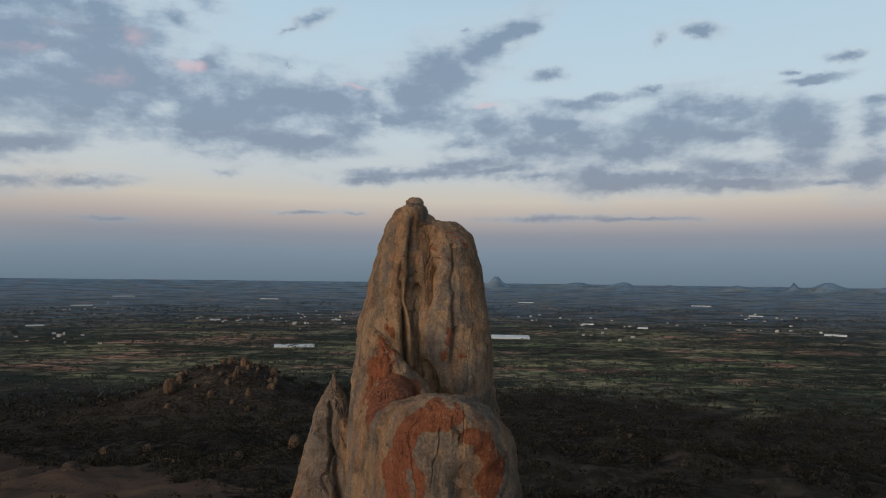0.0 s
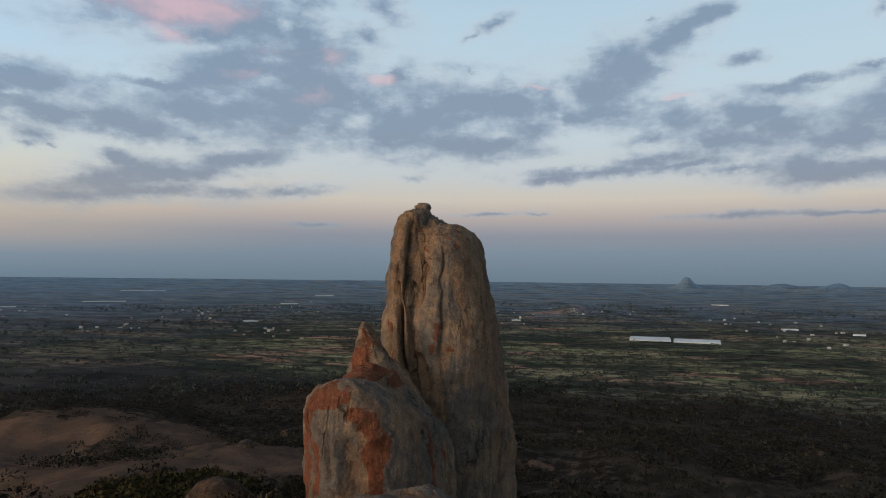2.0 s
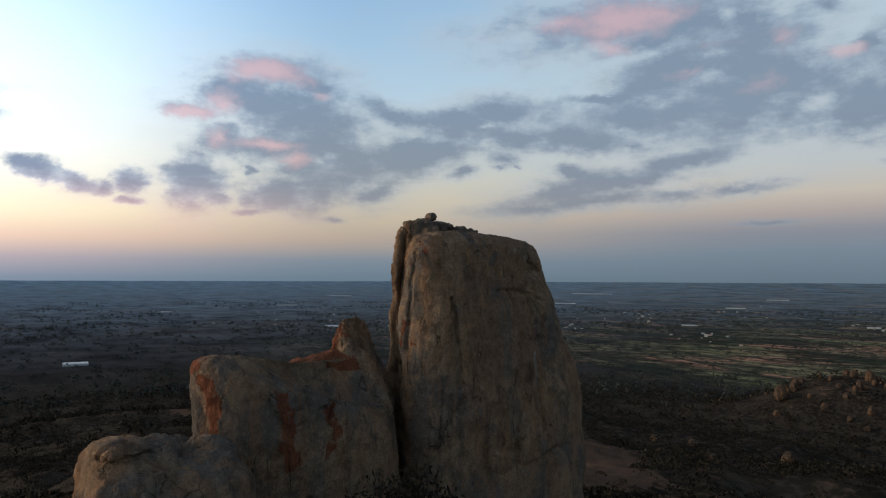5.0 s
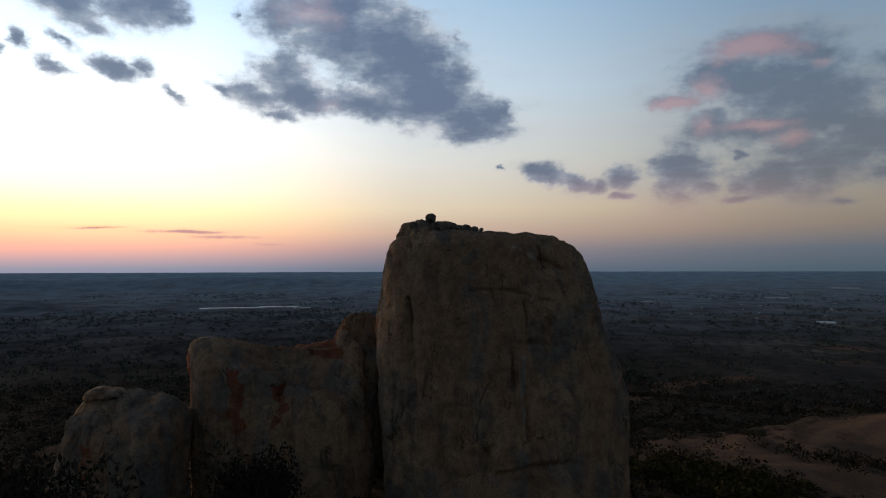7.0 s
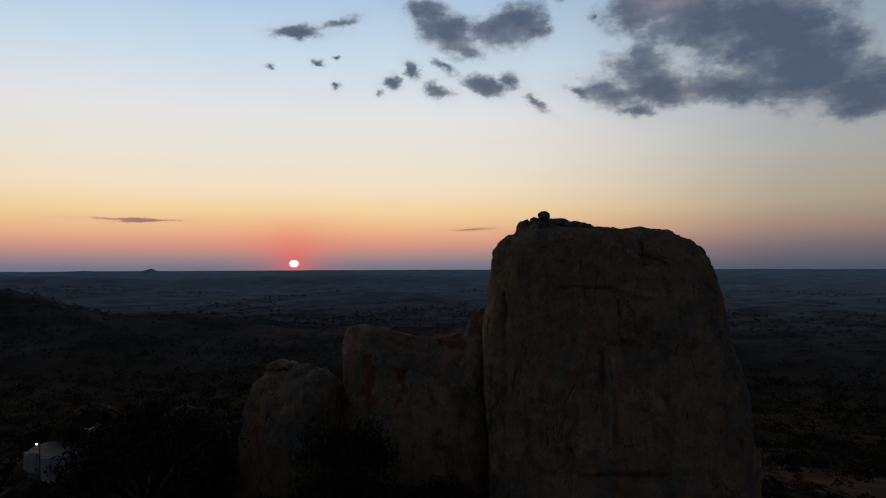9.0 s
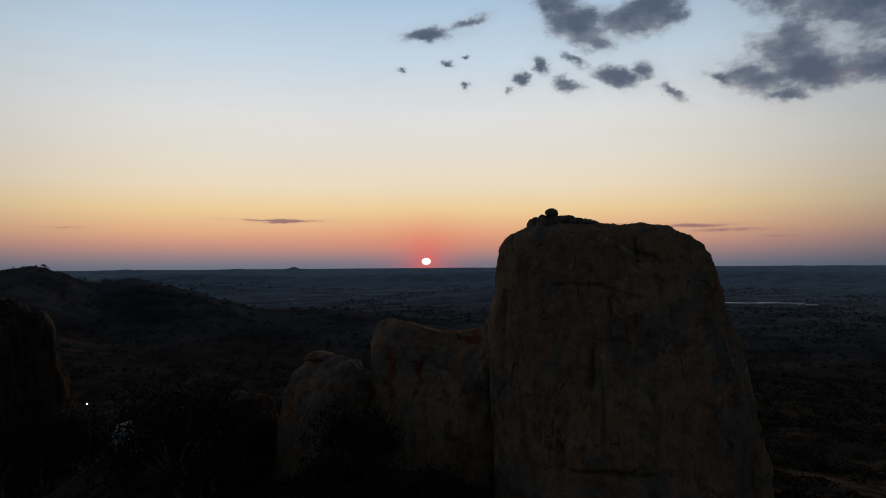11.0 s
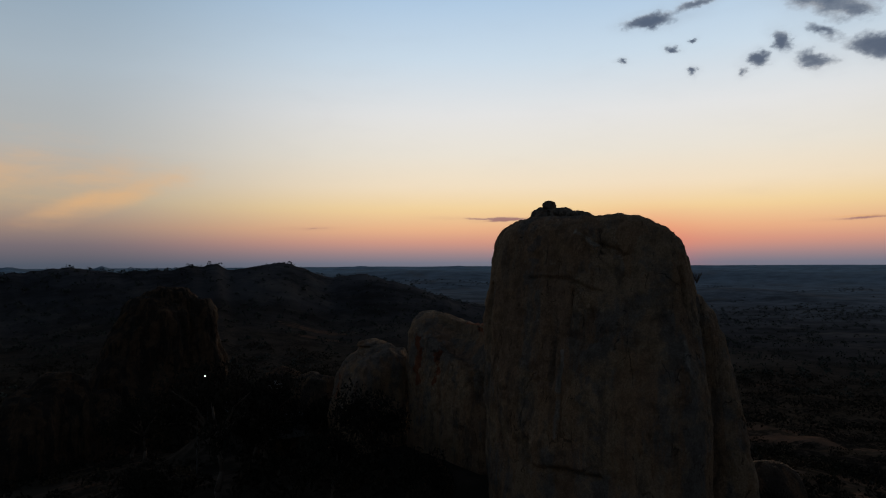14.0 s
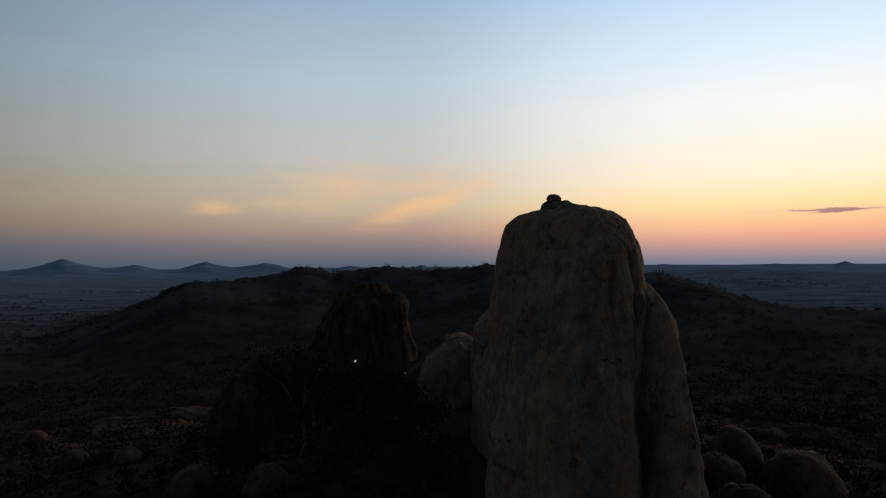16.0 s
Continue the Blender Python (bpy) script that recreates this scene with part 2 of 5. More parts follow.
CLOUDS_PINK2 = [
    (66.5, 16.7, 3.88, 1.08, 1, 1.2),
    (72.1, 13.1, 2.43, 0.65, -0, 1.2),
    (69.9, 13.9, 1.95, 1.29, 0, 1),
    (66.0, 11.0, 3.38, 0.66, 1, 0.9),
    (64.1, 9.9, 2.88, 1.04, 1, 0.8),
    (70.4, 11.4, 1.21, 1.17, 0, 0.8),
    (37.5, 18.7, 2.45, 0.82, 11, 1),
    (62.1, 15.2, 1.91, 0.73, 2, 0.5),
    (101.3, 13.6, 2.48, 1.58, 2, 0.3),
]
CLOUDS_PINK3 = [
    (103.0, 20.8, 3.30, 2.12, 4, 0.8),
    (111.9, 21.6, 1.46, 0.51, 1, 0.7),
    (116.5, 21.5, 1.95, 0.68, -1, 0.5),
    (31.5, 16.4, 3.2, 1.2, -10, 0.3),
]
CLOUDS_FIRE = [
    (176.7, 5.4, 3.94, 0.87, -22, 1),
    (173.5, 6.6, 2.90, 0.89, -12, 0.5),
    (178.7, 6.8, 7.62, 2.12, -8, 0.35),
    (119.1, 3.3, 2.08, 0.08, 2, 0.9),
]
CLOUDS_FIRE2 = [
    (179.4, 4.8, 3.37, 0.77, -18, 1),
    (195.2, 4.7, 2.17, 0.73, -1, 0.7),
    (184.4, 6.6, 10.34, 3.32, -8, 0.4),
    (174.8, 6.3, 3.86, 0.96, -19, 0.4),
]
CLOUDS_HOLES = [
    (22.1, 13.3, 1.46, 1.02, -21, 1),
    (28.2, 20.4, 1.43, 1.08, -4, 0.8),
    (10.2, 12.1, 1.90, 0.46, 1, 0.8),
    (48.3, 12.8, 1.30, 0.24, -8, 0.9),
    (4.6, 13.7, 0.73, 0.36, 3, 0.5),
]
CLOUDS_HOLES2 = [
    (-26.3, 11.0, 1.79, 0.60, 4, 1),
    (-19.9, 9.1, 0.70, 0.41, 2, 1),
    (-23.3, 12.8, 1.25, 0.35, -6, 0.8),
    (-24.1, 9.0, 0.49, 0.26, 3, 0.7),
    (10.7, 11.9, 1.87, 0.83, -3, 0.6),
]


def build_sky():
    world = bpy.data.worlds.new("evening_sky")
    scene.world = world
    world.use_nodes = True
    n = Nodes(world.node_tree)
    way = n.add("ShaderNodeTexCoord").outputs["Generated"]
    sep = n.add("ShaderNodeSeparateXYZ")
    n.put(sep.inputs[0], way)
    x, y, z = sep.outputs
    deg = 180 / math.pi
    el = n.math("MULTIPLY", n.math("ARCSINE", z), deg)
    az = n.math("ADD", n.math("MULTIPLY", n.math("ARCTAN2", n.math("MULTIPLY", y, -1), n.math("MULTIPLY", x, -1)), deg), 90)
    # three ladders of colour: towards the sun, across, and away from it
    W, V, X = 3.5, 2.18, 1.28
    pos = lambda e: (e + 4) / 94
    h = n.math("DIVIDE", n.math("ADD", el, 4), 94)
    high = [(pos(32), (0.24, 0.36, 0.52)), (pos(48), (0.085, 0.14, 0.235)), (pos(90), (0.035, 0.062, 0.115))]
    glare = [(pos(32), (0.85, 0.92, 1.0)), (pos(50), (0.36, 0.43, 0.54)), (pos(90), (0.035, 0.062, 0.115))]
    sunny = n.ramp(h, [(pos(-3), lin(60, 70, 86, W)), (pos(0), lin(112, 116, 130, W)), (pos(0.9), lin(158, 132, 132, W)), (pos(1.8), lin(202, 150, 130, W)), (pos(2.8), lin(228, 176, 134, W)),
                       (pos(4.6), lin(238, 207, 152, W)), (pos(6.5), lin(237, 219, 188, W)), (pos(9.3), lin(229, 223, 208, W)),
                       (pos(12.5), lin(223, 224, 221, W)), (pos(17), lin(198, 215, 226, W)), (pos(22), lin(170, 197, 220, W))] + glare)
    warm = n.ramp(h, [(pos(-3), lin(62, 74, 88, V)), (pos(0), lin(100, 110, 126, V)), (pos(1.6), lin(150, 136, 140, V)), (pos(3.0), lin(196, 168, 150, V)), (pos(5), lin(220, 204, 176, V)),
                      (pos(9), lin(220, 220, 213, V)), (pos(15), lin(206, 223, 233, V)), (pos(22), lin(172, 202, 225, V))] + glare)
    across = n.ramp(h, [(pos(-3), lin(72, 88, 100, X)), (pos(0), lin(97, 116, 130, X)), (pos(1.5), lin(116, 128, 140, X)), (pos(3.2), lin(166, 152, 140, X)),
                        (pos(5.2), lin(188, 175, 152, X)), (pos(9), lin(186, 189, 180, X)), (pos(15), lin(167, 192, 209, X)), (pos(22), lin(140, 175, 206, X))] + high)
    away = n.ramp(h, [(pos(-3), lin(82, 97, 110)), (pos(0), lin(106, 123, 137)), (pos(2.2), lin(122, 138, 152)), (pos(3.8), lin(141, 145, 155)), (pos(5.2), lin(178, 168, 164)),
                      (pos(6.6), lin(200, 192, 180)), (pos(9), lin(194, 201, 202)), (pos(13), lin(191, 210, 220)), (pos(22), lin(178, 204, 221))] + high)
    flat = n.vec("NORMALIZE", n.vec("MULTIPLY", way, (1, 1, 0)))
    toward = n.vec("DOT_PRODUCT", flat, (-math.sin(radians(137)), math.cos(radians(137)), 0.0))      # the brightest sky lies a little south of the sun
    sky = n.mix(n.step(toward, -0.4, 0.3), away, across)
    south = n.vec("DOT_PRODUCT", flat, (-math.sin(radians(141)), math.cos(radians(141)), 0.0))
    sky = n.mix(n.step(south, 0.12, 0.85), sky, warm)
    sky = n.mix(n.step(toward, 0.72, 0.99), sky, sunny)

    # clouds
    place = n.add("ShaderNodeCombineXYZ")
    n.put(place.inputs[0], az), n.put(place.inputs[1], el)
    place = place.outputs[0]
    wide = n.stretch(place, scale=(0.68, 1.0, 1.0))
    warp = n.vec("SUBTRACT", n.noise(wide, 0.5, 6, 0.62, color=True), (0.5, 0.5, 0.5))
    ripple = n.vec("SUBTRACT", n.noise(n.vec("ADD", wide, (5, 70, 2)), 1.9, 5, 0.6, color=True), (0.5, 0.5, 0.5))
    stir = n.vec("ADD", n.vec("MULTIPLY", warp, (2.4, 1.3, 0)), n.vec("MULTIPLY", ripple, (0.9, 0.55, 0)))
    bent = n.vec("ADD", place, n.vec("SCALE", stir, scale=n.step(el, 2.5, 8.0, 0.2, 1.0)))
    fine = n.noise(n.vec("ADD", wide, n.vec("MULTIPLY", warp, (0.8, 0.5, 0))), 0.42, 9, 0.58)
    curl = n.noise(n.vec("ADD", wide, (11, 3, 7)), 1.5, 6, 0.62)
    billow = n.noise(n.vec("ADD", n.stretch(place, scale=(0.3, 1.0, 1.0)), (40, 9, 3)), 0.55, 7, 0.6)

    def bank(*groups):
        field = None
        for a, e, length, height, lean, weight in itertools.chain(*groups):
            ball = n.add("ShaderNodeTexGradient")
            ball.gradient_type = "SPHERICAL"
            t = ball.texture_mapping
            t.vector_type, t.translation, t.rotation, t.scale = "TEXTURE", (a, e, 0), (0, 0, radians(lean)), (3 * length, 3 * height, 1)
            n.put(ball.inputs[0], bent)
            d = n.math("MULTIPLY_ADD", ball.outputs["Fac"], 3.0, weight - 3.0)
            field = d if field is None else n.math("SMOOTH_MAX", field, d, 0.5)
        return field

    field = bank(CLOUDS_NORTH_TOWER, CLOUDS_NORTH_MIDDLE, CLOUDS_NORTH_LEAN, CLOUDS_NORTH_EAST_BAND, CLOUDS_WEST_BANK, CLOUDS_NORTH_SMALL, CLOUDS_NORTH_EAST, CLOUDS_NORTH_EAST_EDGE,
                 CLOUDS_PINK_CLOUD, CLOUDS_LOW_ROW, CLOUDS_EAST_BAND, CLOUDS_DARK_CLOUD, CLOUDS_DARK_SCRAPS, CLOUDS_DARK_WISPS, CLOUDS_LOW_STREAKS)
    holes = n.math("MAXIMUM", bank(CLOUDS_HOLES, CLOUDS_HOLES2), 0.0)
    veil = n.step(toward, 0.15, 0.75)          # thin and wide away from the sun, crisp towards it
    body = n.math("ADD", n.math("MAXIMUM", field, -2.5), n.math("MULTIPLY", n.math("SUBTRACT", fine, 0.49), 1.6))
    body = n.math("MULTIPLY_ADD", n.math("SUBTRACT", curl, 0.5), 0.6, body)
    body = n.math("MULTIPLY_ADD", holes, -0.7, n.math("ADD", body, n.math("MULTIPLY_ADD", veil, -0.2, 0.5)))
    solid = n.step(body, n.math("MULTIPLY_ADD", veil, 0.2, -0.5), n.math("MULTIPLY_ADD", veil, -0.5, 1.1))
    thin = n.math("MULTIPLY", n.step(n.math("MULTIPLY_ADD", n.math("SUBTRACT", billow, 0.5), 2.4, field), -1.7, 0.45), n.math("MULTIPLY_ADD", veil, -0.5, 0.66))
    cover = n.math("MAXIMUM", n.math("MULTIPLY", solid, n.math("MULTIPLY_ADD", veil, 0.18, 0.74)), thin)
    depth = n.math("MULTIPLY_ADD", n.math("SUBTRACT", billow, 0.5), 2.4, n.math("MULTIPLY_ADD", n.math("SUBTRACT", fine, 0.5), 1.2, body))
    grey = n.ramp(n.step(depth, -0.35, 1.25), [(0, lin(188, 197, 206)), (0.3, lin(168, 179, 191)), (0.62, lin(140, 156, 177)), (1, lin(108, 126, 152))])
    dusk = n.ramp(n.step(depth, -0.3, 1.3), [(0, lin(176, 180, 186, 2.2)), (0.4, lin(130, 142, 159, 2.1)), (1, lin(84, 100, 126, 2.1))])
    grey = n.mix(n.step(toward, 0.2, 0.7), grey, dusk)
    grey = n.mix(n.step(el, 8.5, 3.0, 0.0, 0.85), grey, n.mix(n.step(toward, 0.1, 0.6), lin(128, 142, 156), lin(178, 132, 128, 2.5)))
    rosy = n.step(n.math("ADD", bank(CLOUDS_PINK, CLOUDS_PINK2, CLOUDS_PINK3), n.math("MULTIPLY", n.math("SUBTRACT", fine, 0.5), 2.0)), -0.15, 1.1)
    grey = n.mix(n.math("MULTIPLY", rosy, 0.72), grey, n.mix(n.step(toward, 0.2, 0.7), lin(232, 180, 182), lin(214, 186, 192, 1.7)))
    sky = n.mix(n.math("MULTIPLY", cover, n.step(el, 0.8, 3.0, 0.0, 1.0)), sky, grey)
    fire = n.step(n.math("ADD", bank(CLOUDS_FIRE, CLOUDS_FIRE2), n.math("MULTIPLY", n.math("SUBTRACT", n.noise(n.stretch(place, rot=(0, 0, radians(-20)), scale=(0.25, 1.0, 1.0)), 0.9, 6, 0.6), 0.5), 1.5)), -0.7, 1.3)
    sky = n.mix(n.math("MULTIPLY", fire, 0.62), sky, lin(242, 188, 128, 3.0))

    # the sun, half in the haze, its aureole and the red band along the horizon
    off = n.add("ShaderNodeCombineXYZ")
    n.put(off.inputs[0], n.math("SUBTRACT", az, SUN_AZ)), n.put(off.inputs[1], n.math("SUBTRACT", el, SUN_EL))
    away_deg = n.vec("LENGTH", off.outputs[0])
    side = n.math("ABSOLUTE", n.math("SUBTRACT", az, SUN_AZ))
    band = n.math("MULTIPLY", n.math("EXPONENT", n.math("DIVIDE", side, -10.0)), n.math("MULTIPLY", n.step(el, 5.2, 1.4), n.step(el, 0.2, 2.0, 0.1, 1.0)))
    sky = n.mix(n.math("MULTIPLY", band, 0.45), sky, lin(246, 140, 104, 3.0))
    glow = n.math("EXPONENT", n.math("DIVIDE", away_deg, -1.5))
    sky = n.mix(n.math("MULTIPLY", glow, 0.8), sky, (2.9, 0.42, 0.36))
    disc = n.step(n.vec("LENGTH", n.vec("MULTIPLY", off.outputs[0], (1.0, 1.3, 0.0))), 0.42, 0.33)
    sky = n.mix(disc, sky, (6.0, 4.6, 4.0))
    bg = n.add("ShaderNodeBackground")
    n.put(bg.inputs[0], sky)
    bg.inputs[1].default_value = 1.0
    out = n.add("ShaderNodeOutputWorld")
    n.tree.links.new(bg.outputs[0], out.inputs[0])


build_sky()
sun = new("sun", bpy.data.lights.new("sun", "SUN"))
sun.data.energy, sun.data.angle, sun.data.color = 4.2, radians(48), (1.0, 0.72, 0.44)
sun.matrix_world = look((0, 0, 0), -(SUN_DIR + Vector((0, 0, math.tan(radians(1.8))))))


# ---------------------------------------------------------------- materials
def material(name):
    m = bpy.data.materials.new(name)
    m.use_nodes = True
    n = Nodes(m.node_tree)
    b = n.add("ShaderNodeBsdfPrincipled")
    out = n.add("ShaderNodeOutputMaterial")
    n.tree.links.new(b.outputs[0], out.inputs[0])
    n.where = n.add("ShaderNodeTexCoord").outputs["Object"]
    n.world = n.add("ShaderNodeNewGeometry").outputs["Position"]
    return m, n, b


def relief(n, b, height, strength, distance):
    k = n.add("ShaderNodeBump")
    n.put(k.inputs["Height"], height)
    k.inputs["Strength"].default_value, k.inputs["Distance"].default_value = strength, distance
    n.tree.links.new(k.outputs[0], b.inputs["Normal"])


def attribute(n, name):
    a = n.add("ShaderNodeAttribute")
    a.attribute_name = name
    return a.outputs["Fac"]


def granite(name, tan=(0.304, 0.204, 0.128), grey=(0.172, 0.142, 0.118), rust=(0.215, 0.070, 0.034), tone=1.0):
    m, n, b = material(name)
    p = n.world
    sway = n.vec("SCALE", n.vec("SUBTRACT", n.noise(p, 0.7, 5, 0.6, color=True), (0.5, 0.5, 0.5)), scale=1.3)
    tall = n.stretch(n.vec("ADD", p, n.vec("SCALE", sway, scale=0.35)), scale=(1.0, 1.0, 0.16))
    flakes = n.stretch(n.vec("ADD", p, sway), scale=(1.0, 1.0, 0.3))
    # base tones in broad patches with fairly clear edges
    col = n.mix(n.step(n.noise(p, 0.3, 8, 0.66), 0.44, 0.56), tan, grey)
    ochre = n.step(n.noise(n.vec("ADD", tall, (7, 3, 1)), 0.6, 8, 0.66), 0.47, 0.56)
    col = n.mix(n.math("MULTIPLY", ochre, 0.7), col, (0.285, 0.165, 0.094))
    streak = n.noise(tall, 1.1, 8, 0.68)
    col = n.mix(n.step(streak, 0.51, 0.64, 0.0, 0.62), col, (0.115, 0.092, 0.074))
    red = n.math("ADD", attribute(n, "rust"), n.math("MULTIPLY", n.math("SUBTRACT", n.noise(p, 1.1, 9, 0.7), 0.5), 0.85))
    col = n.mix(n.step(red, 0.46, 0.52, 0.0, 0.85), col, rust)
    ashen = n.math("ADD", attribute(n, "grey"), n.math("MULTIPLY", n.math("SUBTRACT", n.noise(p, 1.6, 8, 0.68), 0.5), 1.0))
    col = n.mix(n.step(ashen, 0.43, 0.56, 0.0, 0.85), col, (0.160, 0.130, 0.108))
    # lichen spots and lime streaks
    pale = n.step(n.noise(n.vec("ADD", p, (3, 8, 5)), 2.2, 7, 0.66), 0.62, 0.67)
    col = n.mix(n.math("MULTIPLY", pale, 0.5), col, (0.33, 0.265, 0.195))
    white = n.math("ADD", attribute(n, "white"), n.math("MULTIPLY", n.math("SUBTRACT", n.noise(tall, 3.0, 5, 0.6), 0.5), 0.9))
    col = n.mix(n.step(white, 0.4, 0.9, 0.0, 0.7), col, (0.36, 0.33, 0.29))
    col = n.mix(1.0, col, n.step(n.noise(p, 1.3, 10, 0.72), 0.34, 0.6, 0.68, 1.1), "MULTIPLY")
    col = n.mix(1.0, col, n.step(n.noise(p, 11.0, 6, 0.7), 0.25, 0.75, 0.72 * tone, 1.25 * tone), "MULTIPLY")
    # joints: long upright cracks and a finer net, both broken up
    gone = n.noise(p, 0.55, 5, 0.62)
    long_ = n.math("MULTIPLY", n.step(n.voronoi(tall, 1.1, "DISTANCE_TO_EDGE"), 0.024, 0.003), n.step(gone, 0.54, 0.6))
    net = n.math("MULTIPLY", n.step(n.voronoi(flakes, 1.9, "DISTANCE_TO_EDGE"), 0.026, 0.004), n.step(n.noise(p, 0.9, 5, 0.62), 0.56, 0.63))
    crack = n.math("MAXIMUM", long_, net)
    col = n.mix(n.math("MULTIPLY", crack, 0.65), col, (0.03, 0.023, 0.018))
    n.put(b.inputs["Base Color"], col)
    b.inputs["Roughness"].default_value = 0.9
    b.inputs["Specular IOR Level"].default_value = 0.06
    # relief: stepped flakes, grain and the cracks
    step_up = n.add("ShaderNodeSeparateXYZ")
    n.put(step_up.inputs[0], n.voronoi(flakes, 1.5, "F1", "Color"))
    h = n.math("ADD", n.math("MULTIPLY", step_up.outputs[0], 0.35), n.math("MULTIPLY", n.noise(tall, 2.4, 9, 0.68), 1.1))
    h = n.math("ADD", h, n.math("ADD", n.math("MULTIPLY", n.noise(p, 6.0, 8, 0.7), 0.55), n.math("MULTIPLY", n.noise(n.stretch(flakes, scale=(1, 1, 0.6)), 5.5, 6, 0.7), 0.7)))
    h = n.math("SUBTRACT", h, n.math("MULTIPLY", crack, 0.5))
    relief(n, b, h, 1.0, 0.4)
    return m


ROCK = granite("weathered_granite")
BOULDER = granite("boulder_granite", (0.15, 0.104, 0.074), (0.10, 0.078, 0.062), tone=0.5)
# boulder granite again, with shade put into its colour, for outcrops and mound
SHADED_BOULDER = granite("shaded_boulder_granite", (0.10, 0.070, 0.052), (0.07, 0.056, 0.046), tone=0.36)


def build_ground_material():
    m, n, b = material("hill_and_plain")
    p = n.world
    flat = n.vec("MULTIPLY", p, (1, 1, 0))
    scrub = n.mix(n.step(n.noise(flat, 0.05, 6, 0.65), 0.38, 0.64), (0.014, 0.0125, 0.0105), (0.040, 0.033, 0.025))
    scrub = n.mix(n.step(n.noise(flat, 0.4, 5, 0.65), 0.45, 0.7), scrub, (0.056, 0.043, 0.034))
    bare = n.mix(n.step(n.noise(p, 0.12, 7, 0.65), 0.35, 0.65), (0.086, 0.054, 0.037), (0.053, 0.035, 0.026))
    bare = n.mix(n.step(n.noise(n.stretch(p, scale=(1, 1, 0.3)), 0.3, 8, 0.74), 0.5, 0.58, 0.0, 0.8), bare, (0.046, 0.035, 0.029))
    bare = n.mix(n.step(n.noise(p, 2.2, 6, 0.7), 0.3, 0.7, 0.0, 0.35), bare, (0.118, 0.078, 0.055))
    mask = n.math("ADD", attribute(n, "granite"), n.math("MULTIPLY", n.math("SUBTRACT", n.noise(flat, 0.06, 9, 0.74), 0.5), 1.7))
    mask = n.math("ADD", mask, n.math("MULTIPLY", n.math("SUBTRACT", n.noise(n.stretch(flat, rot=(0, 0, 0.7), scale=(0.6, 1.3, 1)), 0.2, 6, 0.7), 0.5), 2.3))
    # fields of the plain
    turn = n.stretch(flat, rot=(0, 0, 0.35), scale=(1.0, 2.1, 1.0))
    bent = n.vec("ADD", turn, n.vec("SCALE", n.noise(flat, 0.006, 3, 0.5, color=True), scale=90.0))
    cell = n.voronoi(bent, 0.011, "F1", "Color", 0.9)
    pick = n.add("ShaderNodeSeparateXYZ")
    n.put(pick.inputs[0], cell)
    field = n.ramp(pick.outputs[0], [(0.0, (0.103, 0.095, 0.063)), (0.25, (0.156, 0.136, 0.080)), (0.45, (0.198, 0.158, 0.097)), (0.62, (0.134, 0.147, 0.073)), (0.78, (0.216, 0.147, 0.099)), (0.9, (0.276, 0.153, 0.106)), (1.0, (0.150, 0.158, 0.080))])
    rim = n.voronoi(bent, 0.011, "DISTANCE_TO_EDGE", "Distance", 0.9)
    field = n.mix(n.step(rim, 0.02, 0.07, 0.3, 1.0), (0.045, 0.045, 0.032), field)
    rows = n.noise(n.stretch(flat, rot=(0, 0, 0.35), scale=(0.5, 1.2, 1)), 0.05, 6, 0.65)
    field = n.mix(1.0, field, n.step(rows, 0.3, 0.7, 0.9, 1.5), "MULTIPLY")
    groves = n.step(n.noise(n.stretch(flat, scale=(1, 1.5, 1)), 0.0042, 9, 0.7), 0.44, 0.56)
    field = n.mix(n.math("MULTIPLY", groves, 0.85), field, (0.018, 0.024, 0.022))
    field = n.mix(1.0, field, n.step(n.noise(flat, 0.03, 6, 0.7), 0.3, 0.7, 0.65, 1.25), "MULTIPLY")
    # woodland farther out, with distance haze painted in as paler, bluer base colour
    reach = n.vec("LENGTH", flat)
    hazy_wood = n.ramp(n.math("DIVIDE", reach, 5000), [(0.08, (0.021, 0.019, 0.018)), (0.17, (0.036, 0.037, 0.041)), (0.26, (0.057, 0.065, 0.077)), (0.4, (0.094, 0.120, 0.150)), (0.65, (0.125, 0.172, 0.220)), (0.97, (0.145, 0.218, 0.288))])
    # mottling weakens with distance, part of the painted haze
    hazy_wood = n.mix(1.0, hazy_wood, n.mix(n.step(reach, 3200, 1000, 0.45, 1.0), (1.0, 1.0, 1.0), n.step(n.noise(n.stretch(flat, scale=(1, 1.4, 1)), 0.008, 9, 0.72), 0.34, 0.66, 0.5, 1.5)), "MULTIPLY")
    hazy_wood = n.mix(n.step(n.noise(n.vec("ADD", flat, (900, 300, 0)), 0.004, 9, 0.72), 0.53, 0.63, 0.0, 0.3), hazy_wood, (0.13, 0.115, 0.10))
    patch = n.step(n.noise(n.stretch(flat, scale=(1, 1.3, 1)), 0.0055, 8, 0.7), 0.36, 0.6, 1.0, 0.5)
    field = n.mix(n.math("MULTIPLY", n.step(reach, 750, 2000), patch), field, hazy_wood)
    near = n.mix(n.math("MULTIPLY", n.step(reach, 280, 900), 0.97), scrub, hazy_wood)
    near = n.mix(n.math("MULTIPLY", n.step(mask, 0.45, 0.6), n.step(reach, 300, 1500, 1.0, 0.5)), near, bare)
    # single trees, hedges and bare patches too far off to stand as things
    spots = n.math("MULTIPLY", n.step(n.noise(n.stretch(flat, scale=(1, 1.3, 1)), 0.05, 5, 0.72), 0.51, 0.56, 0.0, 0.8), n.step(reach, 3200, 1200, 0.25, 1.0))
